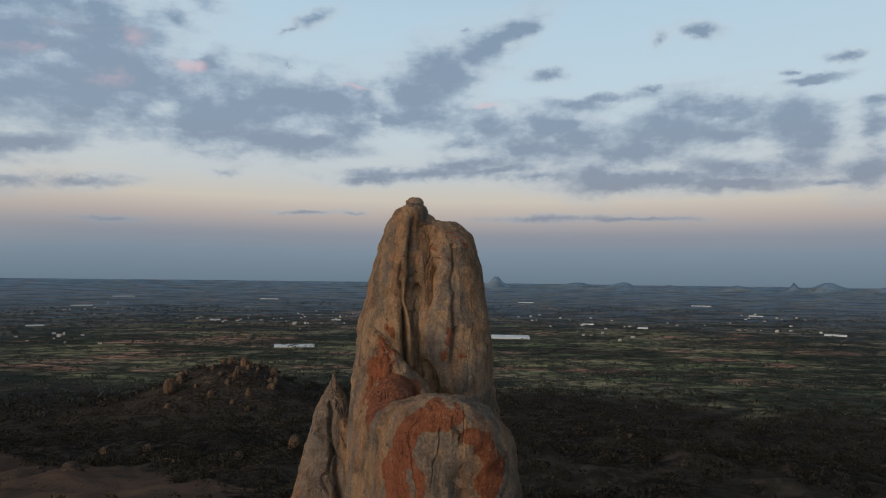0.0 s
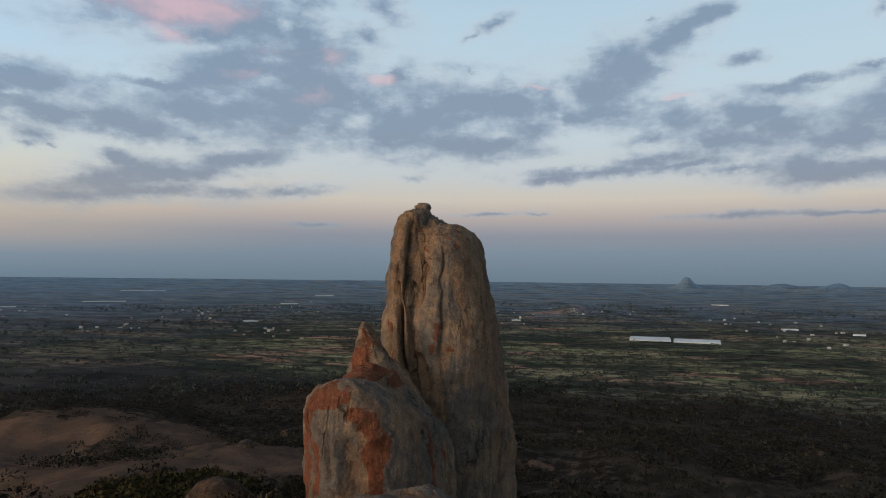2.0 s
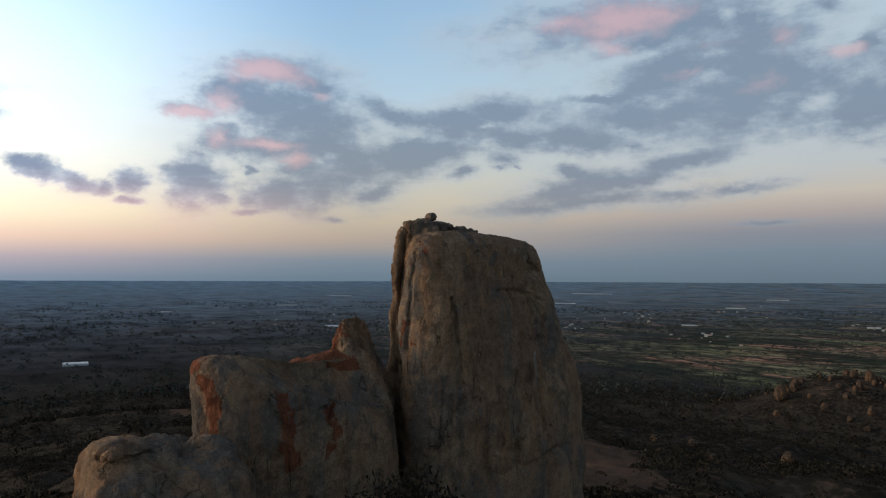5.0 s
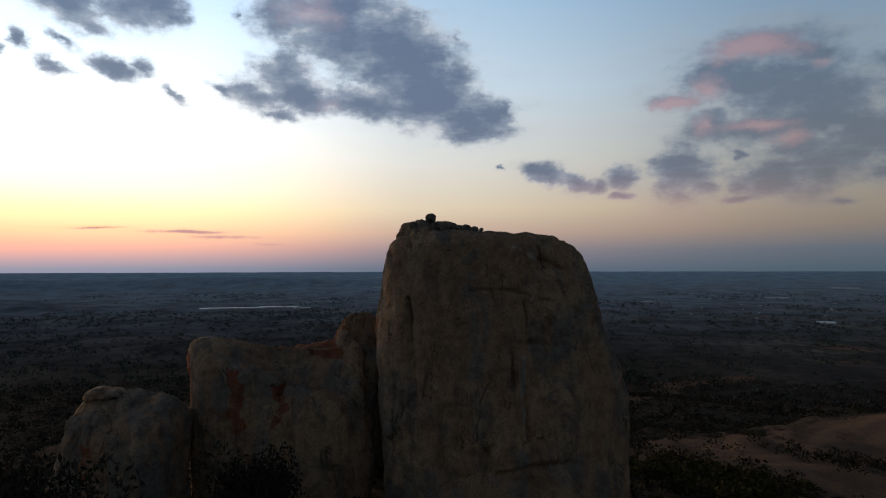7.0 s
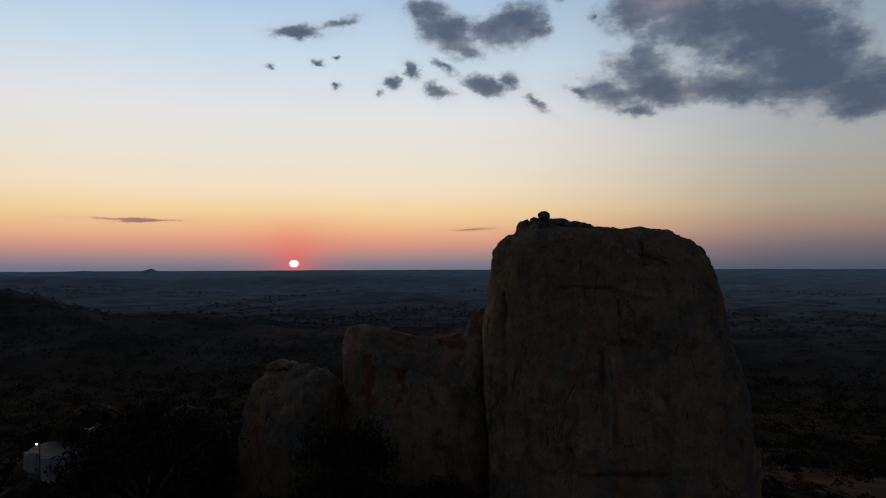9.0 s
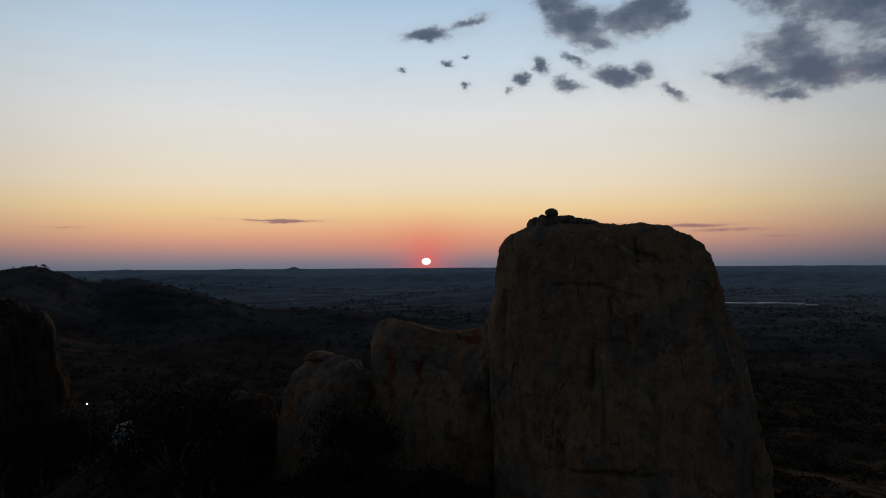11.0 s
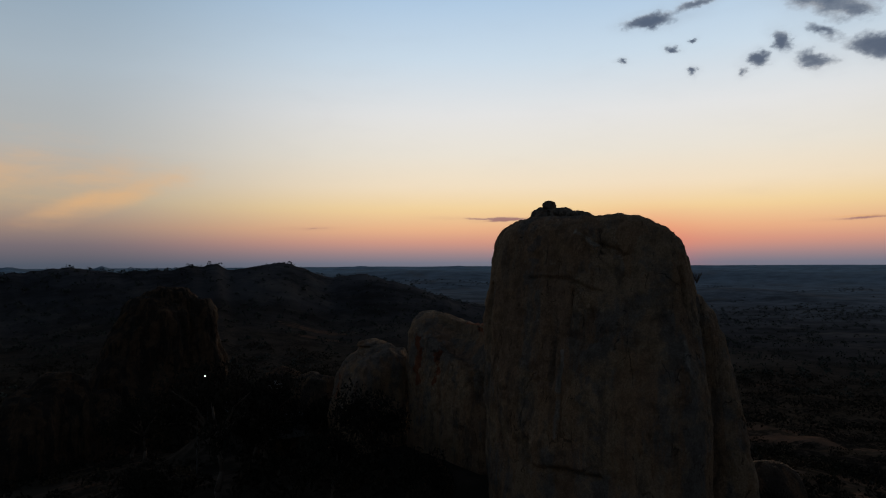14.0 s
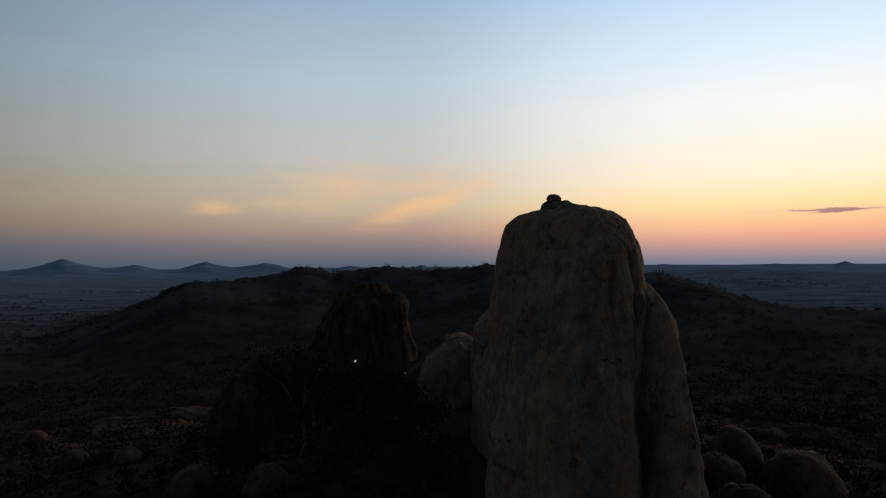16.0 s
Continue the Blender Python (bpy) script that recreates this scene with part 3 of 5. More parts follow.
    hedge = n.step(n.noise(n.vec("ADD", n.stretch(flat, rot=(0, 0, 0.35), scale=(0.8, 1.5, 1)), (70, 400, 0)), 0.014, 6, 0.7), 0.53, 0.58, 0.0, 0.75)
    field = n.mix(n.math("MULTIPLY", hedge, n.step(reach, 3000, 1200, 0.3, 1.0)), field, (0.030, 0.035, 0.028))
    field = n.mix(spots, field, (0.020, 0.024, 0.020))
    soil = n.step(n.noise(n.vec("ADD", flat, (500, 80, 0)), 0.022, 7, 0.74), 0.62, 0.66, 0.0, 0.7)
    field = n.mix(n.math("MULTIPLY", soil, n.step(reach, 3000, 1500)), field, (0.27, 0.18, 0.13))
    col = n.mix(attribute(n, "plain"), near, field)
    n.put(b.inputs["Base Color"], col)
    b.inputs["Roughness"].default_value = 0.85
    b.inputs["Specular IOR Level"].default_value = 0.0
    h = n.math("ADD", n.math("MULTIPLY", n.noise(p, 0.5, 6, 0.65), 1.0), n.math("MULTIPLY", n.noise(p, 3.0, 5, 0.65), 0.25))
    relief(n, b, h, 0.5, 0.3)
    return m


GROUND = build_ground_material()


def plain_material(name, colour, rough=0.8, scale=3.0, wear=0.35, metal=0.0):
    m, n, b = material(name)
    k = n.noise(n.world, scale, 6, 0.65)
    g = n.noise(n.world, scale * 9, 3, 0.6)
    c = n.mix(n.step(k, 0.3, 0.75), colour, tuple(v * (1 - wear) for v in colour))
    c = n.mix(1.0, c, n.step(g, 0.25, 0.75, 0.85, 1.1), "MULTIPLY")
    n.put(b.inputs["Base Color"], c)
    b.inputs["Roughness"].default_value, b.inputs["Metallic"].default_value = rough, metal
    return m


def leaf_material(name, dark, light):
    m, n, b = material(name)
    r = n.add("ShaderNodeNewGeometry").outputs["Random Per Island"]
    c = n.mix(r, dark, light)
    c = n.mix(1.0, c, n.step(n.noise(n.world, 0.35, 4, 0.6), 0.3, 0.7, 0.55, 1.25), "MULTIPLY")
    n.put(b.inputs["Base Color"], c)
    b.inputs["Roughness"].default_value = 0.85
    b.inputs["Specular IOR Level"].default_value = 0.0
    return m


LEAF = leaf_material("scrub_leaves", (0.0135, 0.0124, 0.0099), (0.035, 0.0306, 0.0225))
LEAF_DRY = leaf_material("dry_scrub", (0.032, 0.026, 0.017), (0.075, 0.055, 0.035))
LEAF_OLIVE = leaf_material("olive_leaves", (0.024, 0.020, 0.010), (0.046, 0.038, 0.017))
# leaves of plain and ridge trees, paler and bluer to imitate distance haze
LEAF_HAZE = leaf_material("hazy_grove_leaves", (0.024, 0.030, 0.027), (0.058, 0.064, 0.054))
BARK = plain_material("bark", (0.07, 0.05, 0.035), 0.9, 6.0)
WHITE = plain_material("limewash", (0.2, 0.2, 0.2), 0.85, 0.9, 0.4)
EARTH = plain_material("packed_earth", (0.075, 0.058, 0.046), 0.95, 1.5, 0.4)
HOUSE = plain_material("house_paint", (0.36, 0.36, 0.35), 0.85, 0.9, 0.4)
SHEET = plain_material("greenhouse_film", (0.4, 0.42, 0.42), 0.25, 0.05, 0.25)
ROOFING = plain_material("roof_slab", (0.42, 0.38, 0.34), 0.85, 0.4)
TILE = plain_material("clay_roof", (0.24, 0.11, 0.07), 0.85, 0.4)
DOOR = plain_material("door_paint", (0.06, 0.09, 0.11), 0.6, 2.0)
STEEL = plain_material("weathered_steel", (0.035, 0.035, 0.035), 0.7, 3.0, 0.3, 0.0)


# ---------------------------------------------------------------- shaping helpers
def lattice(p, seed):
    """Value noise in -1..1 at the points p (n x 3)."""
    q = np.floor(p).astype(np.int64)
    f = p - q
    f = f * f * f * (f * (f * 6 - 15) + 10)
    total = np.zeros(len(p))
    for dx in (0, 1):
        for dy in (0, 1):
            for dz in (0, 1):
                k = ((q[:, 0] + dx) * 374761393 + (q[:, 1] + dy) * 668265263 + (q[:, 2] + dz) * 2147483647 + seed * 974634777) & 0xFFFFFFFF
                k = ((k ^ (k >> 13)) * 1274126177) & 0xFFFFFFFF
                k = ((k ^ (k >> 16)) * 2246822519) & 0xFFFFFFFF
                v = ((k ^ (k >> 15)) & 0xFFFFFF) / 8388607.5 - 1
                total += v * np.where(dx, f[:, 0], 1 - f[:, 0]) * np.where(dy, f[:, 1], 1 - f[:, 1]) * np.where(dz, f[:, 2], 1 - f[:, 2])
    return total


def fbm(p, seed, octaves=4, gain=0.5):
    total, amp = np.zeros(len(p)), 1.0
    for k in range(octaves):
        total += amp * lattice(p * 2.03 ** k + k * 17.3, seed + k)
        amp *= gain
    return total


def cells(p, seed):
    """Joint blocks: the gap to the next block's edge and a number for each block."""
    q = np.floor(p).astype(np.int64)
    f1, f2, tag = np.full(len(p), 9.0), np.full(len(p), 9.0), np.zeros(len(p))
    for dx in (-1, 0, 1):
        for dy in (-1, 0, 1):
            for dz in (-1, 0, 1):
                c = q + (dx, dy, dz)
                k = (c[:, 0] * 374761393 + c[:, 1] * 668265263 + c[:, 2] * 1274126177 + seed * 974634777) & 0xFFFFFFFF
                spot = []
                for _ in range(3):
                    k = ((k ^ (k >> 13)) * 1274126177 + 12345) & 0xFFFFFFFF
                    spot.append(((k ^ (k >> 16)) & 0xFFFF) / 65535)
                d = np.linalg.norm(c + np.stack(spot, 1) - p, axis=1)
                nearer = d < f1
                f2 = np.where(nearer, f1, np.minimum(f2, d))
                tag = np.where(nearer, spot[0], tag)
                f1 = np.where(nearer, d, f1)
    return f2 - f1, tag


def smooth(v, lo, hi):
    t = np.clip((v - lo) / (hi - lo), 0, 1)
    return t * t * (3 - 2 * t)


def mesh_object(name, verts, faces, mat, parent=None, shade=True):
    me = bpy.data.meshes.new(name)
    me.from_pydata(verts.tolist() if hasattr(verts, "tolist") else verts, [], faces.tolist() if hasattr(faces, "tolist") else faces)
    me.materials.append(mat)
    if shade:
        me.polygons.foreach_set("use_smooth", [True] * len(me.polygons))
    me.update()
    ob = new(name, me)
    ob.parent = parent
    return ob


def part(name, bm, mat, parent=None, label="", smooth_faces=False):
    me = bpy.data.meshes.new(name)
    bm.to_mesh(me)
    bm.free()
    me.materials.append(mat)
    if smooth_faces:
        me.polygons.foreach_set("use_smooth", [True] * len(me.polygons))
    ob = new(name, me)
    ob.parent = parent
    return tagged(ob, label)


def box(bm, size, at, bevel=0.0, turn=0.0):
    m = Matrix.Translation(at) @ Matrix.Rotation(turn, 4, "Z") @ Matrix.Diagonal((*size, 1))
    made = bmesh.ops.create_cube(bm, size=1, matrix=m)["verts"]
    if bevel:
        edges = list({e for v in made for e in v.link_edges})
        bmesh.ops.bevel(bm, geom=edges, offset=bevel, segments=1, affect="EDGES")
    return bm


def rod(bm, a, b, r1, r2, sides=8):
    a, b = Vector(a), Vector(b)
    d = b - a
    m = Matrix.Translation((a + b) / 2) @ d.to_track_quat("Z", "Y").to_matrix().to_4x4()
    bmesh.ops.create_cone(bm, cap_ends=True, segments=sides, radius1=r1, radius2=r2, depth=d.length, matrix=m)
    return bm


# ---------------------------------------------------------------- ground
def hump(x, y, az, dist, height, wide, deep, power=2.0):
    """A hill at an azimuth and distance, wide across the view and deep along it."""
    a = radians(az)
    ux, uy = -math.sin(a), math.cos(a)
    along, cross = x * ux + (y - 37) * uy - dist, -x * uy + (y - 37) * ux
    return height * np.exp(-(np.abs(cross) / wide) ** power - (np.abs(along) / deep) ** power)


def ground_height(x, y):
    x, y = np.asarray(x, float), np.asarray(y, float)
    r = np.hypot(x, y - 25)
    p = np.stack([x, y, np.zeros_like(x)], 1)
    h = 82 * np.exp(-(r / 240) ** 1.25)
    h += 74 * np.clip((r - 2000) / 2900, 0, 2) ** 1.6
    rough = np.exp(-(r / 420) ** 2)
    h += rough * smooth(r, 15, 120) * (7 * fbm(p / 70, 3, 4) + 1.2 * fbm(p / 9, 8, 3))
    h += (1 - rough) * 1.2 * fbm(p / 160, 5, 3)
    h += 3.4 * np.exp(-(((x - 8.2) / 6.5) ** 2 + ((y + 1.5) / 6.5) ** 2) ** 1.5)      # terrace of the shrine
    h += hump(x, y, 46, 212, 20, 62, 42)             # bare whaleback beside the valley
    h += hump(x, y, 18, 440, 28, 55, 50)             # boulder hill
    h += hump(x, y, 75, 330, 10, 110, 60)
    # ridge of wooded hills, its crest by azimuth
    az = np.degrees(np.arctan2(-x, y - 37)) % 360
    rr = np.hypot(x, y - 37)
    crest = np.interp(az, [140, 149, 153.9, 155.9, 157.4, 158.6, 159.9, 161.3, 162.8, 163.5, 164.7, 165.7, 167.1, 168.5, 170.2, 171.0, 172.2, 173.2, 174.7, 176.8, 178.5, 180.3, 181.7, 182.8, 184.1, 186.8, 187.7, 188.7, 189.9, 190.8, 193.6, 197.7, 199.9, 203, 208],
                      [0, 30, 58, 66, 75, 79, 77, 72, 80, 86, 93, 97, 96, 91, 87, 95, 92, 95, 88, 87, 87, 90, 91.5, 90, 85, 87, 93.5, 96, 92, 85, 75.5, 74, 65, 40, 0])
    crest = crest + smooth(crest, 10, 50) * (1.6 * fbm(np.stack([az / 0.6, 0 * az, 0 * az], 1), 41, 4))
    away = rr - 950 - 35 * np.sin(np.radians(az * 14))
    h = np.maximum(h, crest * np.exp(-(np.abs(away) / 250) ** 1.7) * (0.99 + 0.05 * np.tanh(fbm(p / 70, 43, 4))))
    h += hump(x, y, 176, 560, 16, 200, 120)
    h += hump(x, y, 154, 2900, 54, 560, 260) + hump(x, y, 131, 3100, 44, 700, 260) + hump(x, y, 108, 3300, 34, 700, 260)     # long wooded plateau
    h += hump(x, y, 141, 950, 24, 110, 120) + hump(x, y, 128, 1900, 26, 240, 200) + hump(x, y, 152, 2300, 34, 300, 200)
    h += hump(x, y, 3.3, 1900, 34, 60, 70, 1.4) + hump(x, y, 1.8, 1650, 14, 130, 90)
    # far mountains on the edge of the plain
    for az_, top, wide in ((206.5, 92, 190), (201.5, 46, 110), (196.3, 66, 120), (191.8, 62, 150), (184.5, 32, 130), (178.5, 40, 60), (150, 24, 200), (158.5, 24, 210), (145.5, 34, 60), (130, 18, 420), (113, 8, 400)):
        h += hump(x, y, az_, 4500, top * 0.92, wide, 160, 1.25)
    for az_, dist, top, wide in ((-5.55, 4300, 62, 34), (-5.7, 4250, 26, 120), (-12.4, 4300, 36, 120), (-16, 4300, 34, 90), (-19.8, 4300, 30, 60), (-31, 4300, 52, 80), (-28.8, 4300, 44, 26), (-34.5, 4300, 24, 160), (-24.85, 4300, 22, 90), (8.3, 4500, 14, 200)):
        h += hump(x, y, az_, dist, top, wide, 90, 1.6)
    h += 14 * smooth(rr, 3800, 4400) * np.abs(fbm(p / 260, 47, 4)) * smooth(h - 74 * np.clip((r - 2000) / 2900, 0, 2) ** 1.6, 6, 30)
    return h


def strip(x, y, a, b, wide):
    """A band of bare rock along a line."""
    dx, dy = b[0] - a[0], b[1] - a[1]
    f = np.clip(((x - a[0]) * dx + (y - a[1]) * dy) / (dx * dx + dy * dy), 0, 1)
    return np.exp(-((x - a[0] - f * dx) ** 2 + (y - a[1] - f * dy) ** 2) / wide ** 2)


def rock_mask(x, y):
    p = np.stack([x, y, np.zeros_like(x)], 1)
    m = np.minimum(1.0 * strip(x, y, (-150, 141), (-53, 57), 17) + 0.6 * strip(x, y, (-156, 148), (-125, 154), 14), 0.92)
    m = m + 1.1 * strip(x, y, (-118, 168), (-54, 109), 9) + 0.9 * strip(x, y, (-54, 109), (-37, 93), 7) + 0.75 * strip(x, y, (-60, 90), (-34, 86), 11) + 0.7 * strip(x, y, (-150, 172), (-138, 174), 6)
    m += 0.95 * strip(x, y, (-309, 119), (-480, 195), 11) + 0.95 * strip(x, y, (-480, 195), (-527, 270), 13)
    m += hump(x, y, 18, 420, 0.35, 36, 30) + hump(x, y, 3.3, 1850, 0.4, 60, 40) + hump(x, y, -5.6, 4200, 0.8, 60, 60)
    m += hump(x, y, 165, 130, 0.45, 60, 60) + hump(x, y, 200, 180, 0.5, 70, 60) + 0.22 * np.exp(-(np.hypot(x, y - 25) / 240) ** 2)
    m += hump(x, y, 124.6, 249, 0.8, 26, 7) + hump(x, y, 119.5, 218, 0.8, 24, 6) + hump(x, y, 124.4, 494, 0.7, 20, 8) + hump(x, y, 162.9, 677, 0.9, 48, 14) + hump(x, y, 136, 867, 0.7, 36, 18) + hump(x, y, 141, 930, 0.5, 60, 40) + hump(x, y, 215, 200, 0.4, 90, 80)
    m += 0.9 * strip(x, y, (-230, 90), (-262, 74), 6) + 0.8 * strip(x, y, (-196, -78), (-184, -84), 5) + 0.8 * strip(x, y, (-200, -560), (-170, -570), 9) + 0.8 * strip(x, y, (-625, -590), (-580, -606), 12)
    return m


def build_ground():
    na = 1000
    radii = np.concatenate([np.linspace(2, 60, 40), 60 * (4880 / 60) ** (np.arange(1, 250) / 249)])
    ang = np.linspace(0, 2 * math.pi, na, endpoint=False)
    rr, aa = np.meshgrid(radii, ang, indexing="ij")
    x, y = (rr * np.cos(aa)).ravel(), (rr * np.sin(aa) + 37).ravel()
    z = ground_height(x, y)
    verts = np.vstack([np.stack([x, y, z], 1), [[0, 37, float(ground_height([0.0], [37.0])[0])]]])
    k = np.arange(len(radii) - 1)[:, None] * na
    a = np.arange(na)[None, :]
    b = (a + 1) % na
    quads = np.stack([k + a, k + na + a, k + na + b, k + b], 2).reshape(-1, 4)
    faces = quads.tolist() + [[i, (i + 1) % na, len(verts) - 1] for i in range(na)]
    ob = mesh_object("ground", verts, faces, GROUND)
    r = np.hypot(verts[:, 0], verts[:, 1] - 37)
    az = np.degrees(np.arctan2(-verts[:, 0], verts[:, 1] - 37))
    edge = r - 240 * np.exp(-((az - 48) / 26) ** 2) + 60 * fbm(verts * (1, 1, 0) / 120, 11, 4)
    west = -(verts[:, 0] * 0.5 + (verts[:, 1] - 37) * 0.86) / (r + 1)         # thorn scrub, not fields, on that side
    masks = {"plain": (1 - 0.5 * smooth(az, 24, 46)) * (1 - 0.97 * smooth(west, -0.3, 0.35)) * smooth(edge, 430, 540) * smooth(60 - verts[:, 2] + 74 * np.clip((r - 2000) / 2900, 0, 2) ** 1.6, 22, 44), "granite": rock_mask(verts[:, 0], verts[:, 1])}
    for name, v in masks.items():
        ob.data.attributes.new(name, "FLOAT", "POINT").data.foreach_set("value", v.astype(np.float32))
    return tagged(ob, "dark scrub hillside falling to a hazy plain of fields", "ground", kind="structure")


build_ground()


# ---------------------------------------------------------------- rocks
def loft(name, rows, lean, seed, mat, parent=None, n_exp=3.0, sides=260, levels=230, lump=0.2, flute=0.17, grit=0.055, seams=(), rust=(), white=(), grey=(), dips=(), joint=1.0, blocky=1.0):
    """A rock from stacked sections: height, middle x, middle y, half width, half length and, where it turns, its lean."""
    rows = np.array(rows, float)
    s = np.linspace(0, 1, len(rows))
    t = np.linspace(0, 1, levels)
    if rows.shape[1] == 5:
        rows = np.hstack([rows, np.full((len(rows), 1), float(lean))])
    sec = np.stack([np.interp(t, s, rows[:, k]) for k in range(6)], 1)
    for _ in range(max(2, levels // 28)):          # soften the joints between sections
        sec[1:-1] = (sec[:-2] + 2 * sec[1:-1] + sec[2:]) / 4
    u = np.linspace(0, 2 * math.pi, sides, endpoint=False)
    cu, su = np.cos(u), np.sin(u)
    rad = (np.abs(cu) ** n_exp + np.abs(su) ** n_exp) ** (-1 / n_exp)
    a, b = np.outer(sec[:, 3], cu * rad), np.outer(sec[:, 4], su * rad)
    cx, sx = np.cos(np.radians(sec[:, 5:6])), np.sin(np.radians(sec[:, 5:6]))
    x, y = sec[:, 1:2] + a * cx - b * sx, sec[:, 2:3] + a * sx + b * cx
    z = np.repeat(sec[:, 0:1], sides, 1)
    for x0, y0, wx, wy, amount, lo, hi in dips:
        z = z - amount * np.exp(-((x - x0) / wx) ** 2 - ((y - y0) / wy) ** 2) * smooth(z, lo, hi)
    verts = np.stack([x.ravel(), y.ravel(), z.ravel()], 1)
    g = verts.reshape(levels, sides, 3)
    du = np.roll(g, -1, 1) - np.roll(g, 1, 1)
    dv = np.gradient(g, axis=0)
    nor = np.cross(du, dv).reshape(-1, 3)
    nor /= np.linalg.norm(nor, axis=1)[:, None] + 1e-9
    p = verts
    move = lump * fbm(p / 3.4, seed, 3) + flute * fbm(p / (1.0, 1.0, 5.5), seed + 9, 4) + grit * fbm(p / 0.5, seed + 20, 4, 0.6)
    bent = p + 0.5 * np.stack([fbm(p / 1.7, seed + 30 + k, 3) for k in range(3)], 1)
    for size, depth, step_out, k in (((2.3, 2.3, 6.5), 0.16, 0.16, 51), ((0.95, 0.95, 2.6), 0.07, 0.07, 52)):
        gap, tag = cells(bent / (np.array(size) * joint), seed + k)
        worn = smooth(fbm(p / 4.0, seed + k, 3), -0.35, 0.5)
        move += blocky * step_out * joint * (tag - 0.5) * smooth(gap, 0.0, 0.16) * (0.4 + 0.6 * worn)
        move -= blocky * depth * joint * (1 - smooth(gap, 0.0, 0.075)) * worn
    shake = 0.2 * np.stack([fbm(p / 0.9, seed + 60 + k, 3) for k in range(3)], 1)

    def along(q1, q2, ragged=1.0):
        """Distance from a line, counted along the rock's face."""
        q1, d = np.array(q1, float), np.array(q2, float) - np.array(q1, float) + 1e-6
        w = p + ragged * shake
        f = np.clip(((w - q1) @ d) / (d @ d), 0, 1)
        off = w - q1 - f[:, None] * d
        deepness = (off * nor).sum(1)
        return np.linalg.norm(off - deepness[:, None] * nor, axis=1) + 3 * np.clip(np.abs(deepness) - 1.2, 0, 9)

    cut = np.zeros(len(p))
    for q1, q2, width, deep in seams:
        cut = np.maximum(cut, deep * np.exp(-(along(q1, q2, 0.55) / width) ** 2))
    move -= cut
    marks = {}
    for key, lines in (("rust", rust), ("white", white), ("grey", grey)):
        v = np.zeros(len(p))
        for q1, q2, width, weight in lines:
            v = np.maximum(v, weight * np.exp(-(along(q1, q2, 0.4 if key == "white" else 2.0) / width) ** 2))
        marks[key] = np.append(v, 0.0)
    verts = verts + nor * move[:, None]
    faces = []
    k = np.arange(levels - 1)[:, None] * sides
    aa = np.arange(sides)[None, :]
    bb = (aa + 1) % sides
    quads = np.stack([k + aa, k + bb, k + sides + bb, k + sides + aa], 2).reshape(-1, 4).tolist()
    top = verts[-sides:].mean(0)
    verts = np.vstack([verts, top])
    last = (levels - 1) * sides
    quads += [[last + i, last + (i + 1) % sides, len(verts) - 1] for i in range(sides)]
    ob = mesh_object(name, verts, quads, mat, parent)
    for key, v in marks.items():
        ob.data.attributes.new(key, "FLOAT", "POINT").data.foreach_set("value", v.astype(np.float32))
    return ob


def thing(name, label, category, group="", at=(0, 0, 0)):
    e = new(name)
    e.location = at
    return tagged(e, label, category, group)


tower = thing("rock_tower", "tall weathered granite tower split by a deep crack", "rock")
CRACK = [(-1.2, 31.0, 97.2), (-1.25, 30.8, 95.5), (-1.07, 30.7, 94.5), (-1.25, 30.6, 93.6)]
CLEFT = [(-2.1, 30.8, 94.2), (-1.83, 30.6, 92.6), (-1.7, 30.5, 91.5), (-1.42, 30.5, 90.1), (-1.3, 30.4, 85.0)]
SPLITS = [(CRACK[k], CRACK[k + 1], 0.26, 1.4) for k in range(3)] + [(CLEFT[k], CLEFT[k + 1], 0.17, 1.0) for k in range(4)] + [((-1.0, 30.7, 94.9), (-1.2, 30.6, 93.7), 0.42, 1.0)]
SOUTH_SEAMS = [((-0.75, 30.4, 90.6), (-0.45, 30.4, 89.6), 0.35, 0.7), ((-1.5, 30.5, 87.5), (-0.6, 30.4, 86.2), 0.5, 0.8), ((0.16, 31.0, 96.0), (0.34, 30.6, 93.3), 0.07, 0.16),
               ((0.34, 30.6, 93.3), (0.37, 30.5, 90.7), 0.07, 0.2), ((0.37, 30.5, 90.7), (0.6, 30.5, 87.0), 0.08, 0.15), ((1.7, 32.1, 93.5), (1.7, 32.4, 91.2), 0.1, 0.45),
               ((1.7, 32.4, 91.2), (1.8, 32.6, 88.4), 0.07, 0.2)]
EAST_SEAMS = [((1.8, 32.6, 88.4), (1.9, 31.8, 87.2), 0.12, 0.3), ((1.5, 37.75, 90.6), (1.9, 37.8, 88.6), 0.1, 0.35), ((1.7, 38.3, 89.8), (1.9, 38.6, 86.0), 0.13, 0.3),
               ((0.6, 40.0, 93.2), (1.0, 37.6, 94.0), 0.12, 0.22), ((0.9, 37.6, 94.0), (1.2, 35.4, 93.8), 0.1, 0.16), ((1.2, 38.6, 93.3), (1.4, 38.7, 91.0), 0.1, 0.25),
               ((1.4, 34.0, 91.2), (1.4, 40.5, 90.9), 0.09, 0.16)]
NORTH_SEAMS = [((2.3, 36.5, 84.2), (2.2, 41.0, 84.6), 0.16, 0.4), ((2.2, 36.2, 85.2), (2.2, 36.4, 84.4), 0.4, 0.5), ((0.2, 39.4, 95.7), (-0.2, 40.6, 95.1), 0.12, 0.25),
               ((-3.0, 42.6, 95.2), (-3.1, 43.4, 90.0), 0.22, 0.5), ((-3.1, 43.4, 90.0), (-2.9, 43.8, 84.0), 0.25, 0.5), ((-1.8, 43.0, 94.5), (-1.6, 43.6, 92.8), 0.16, 0.3)]
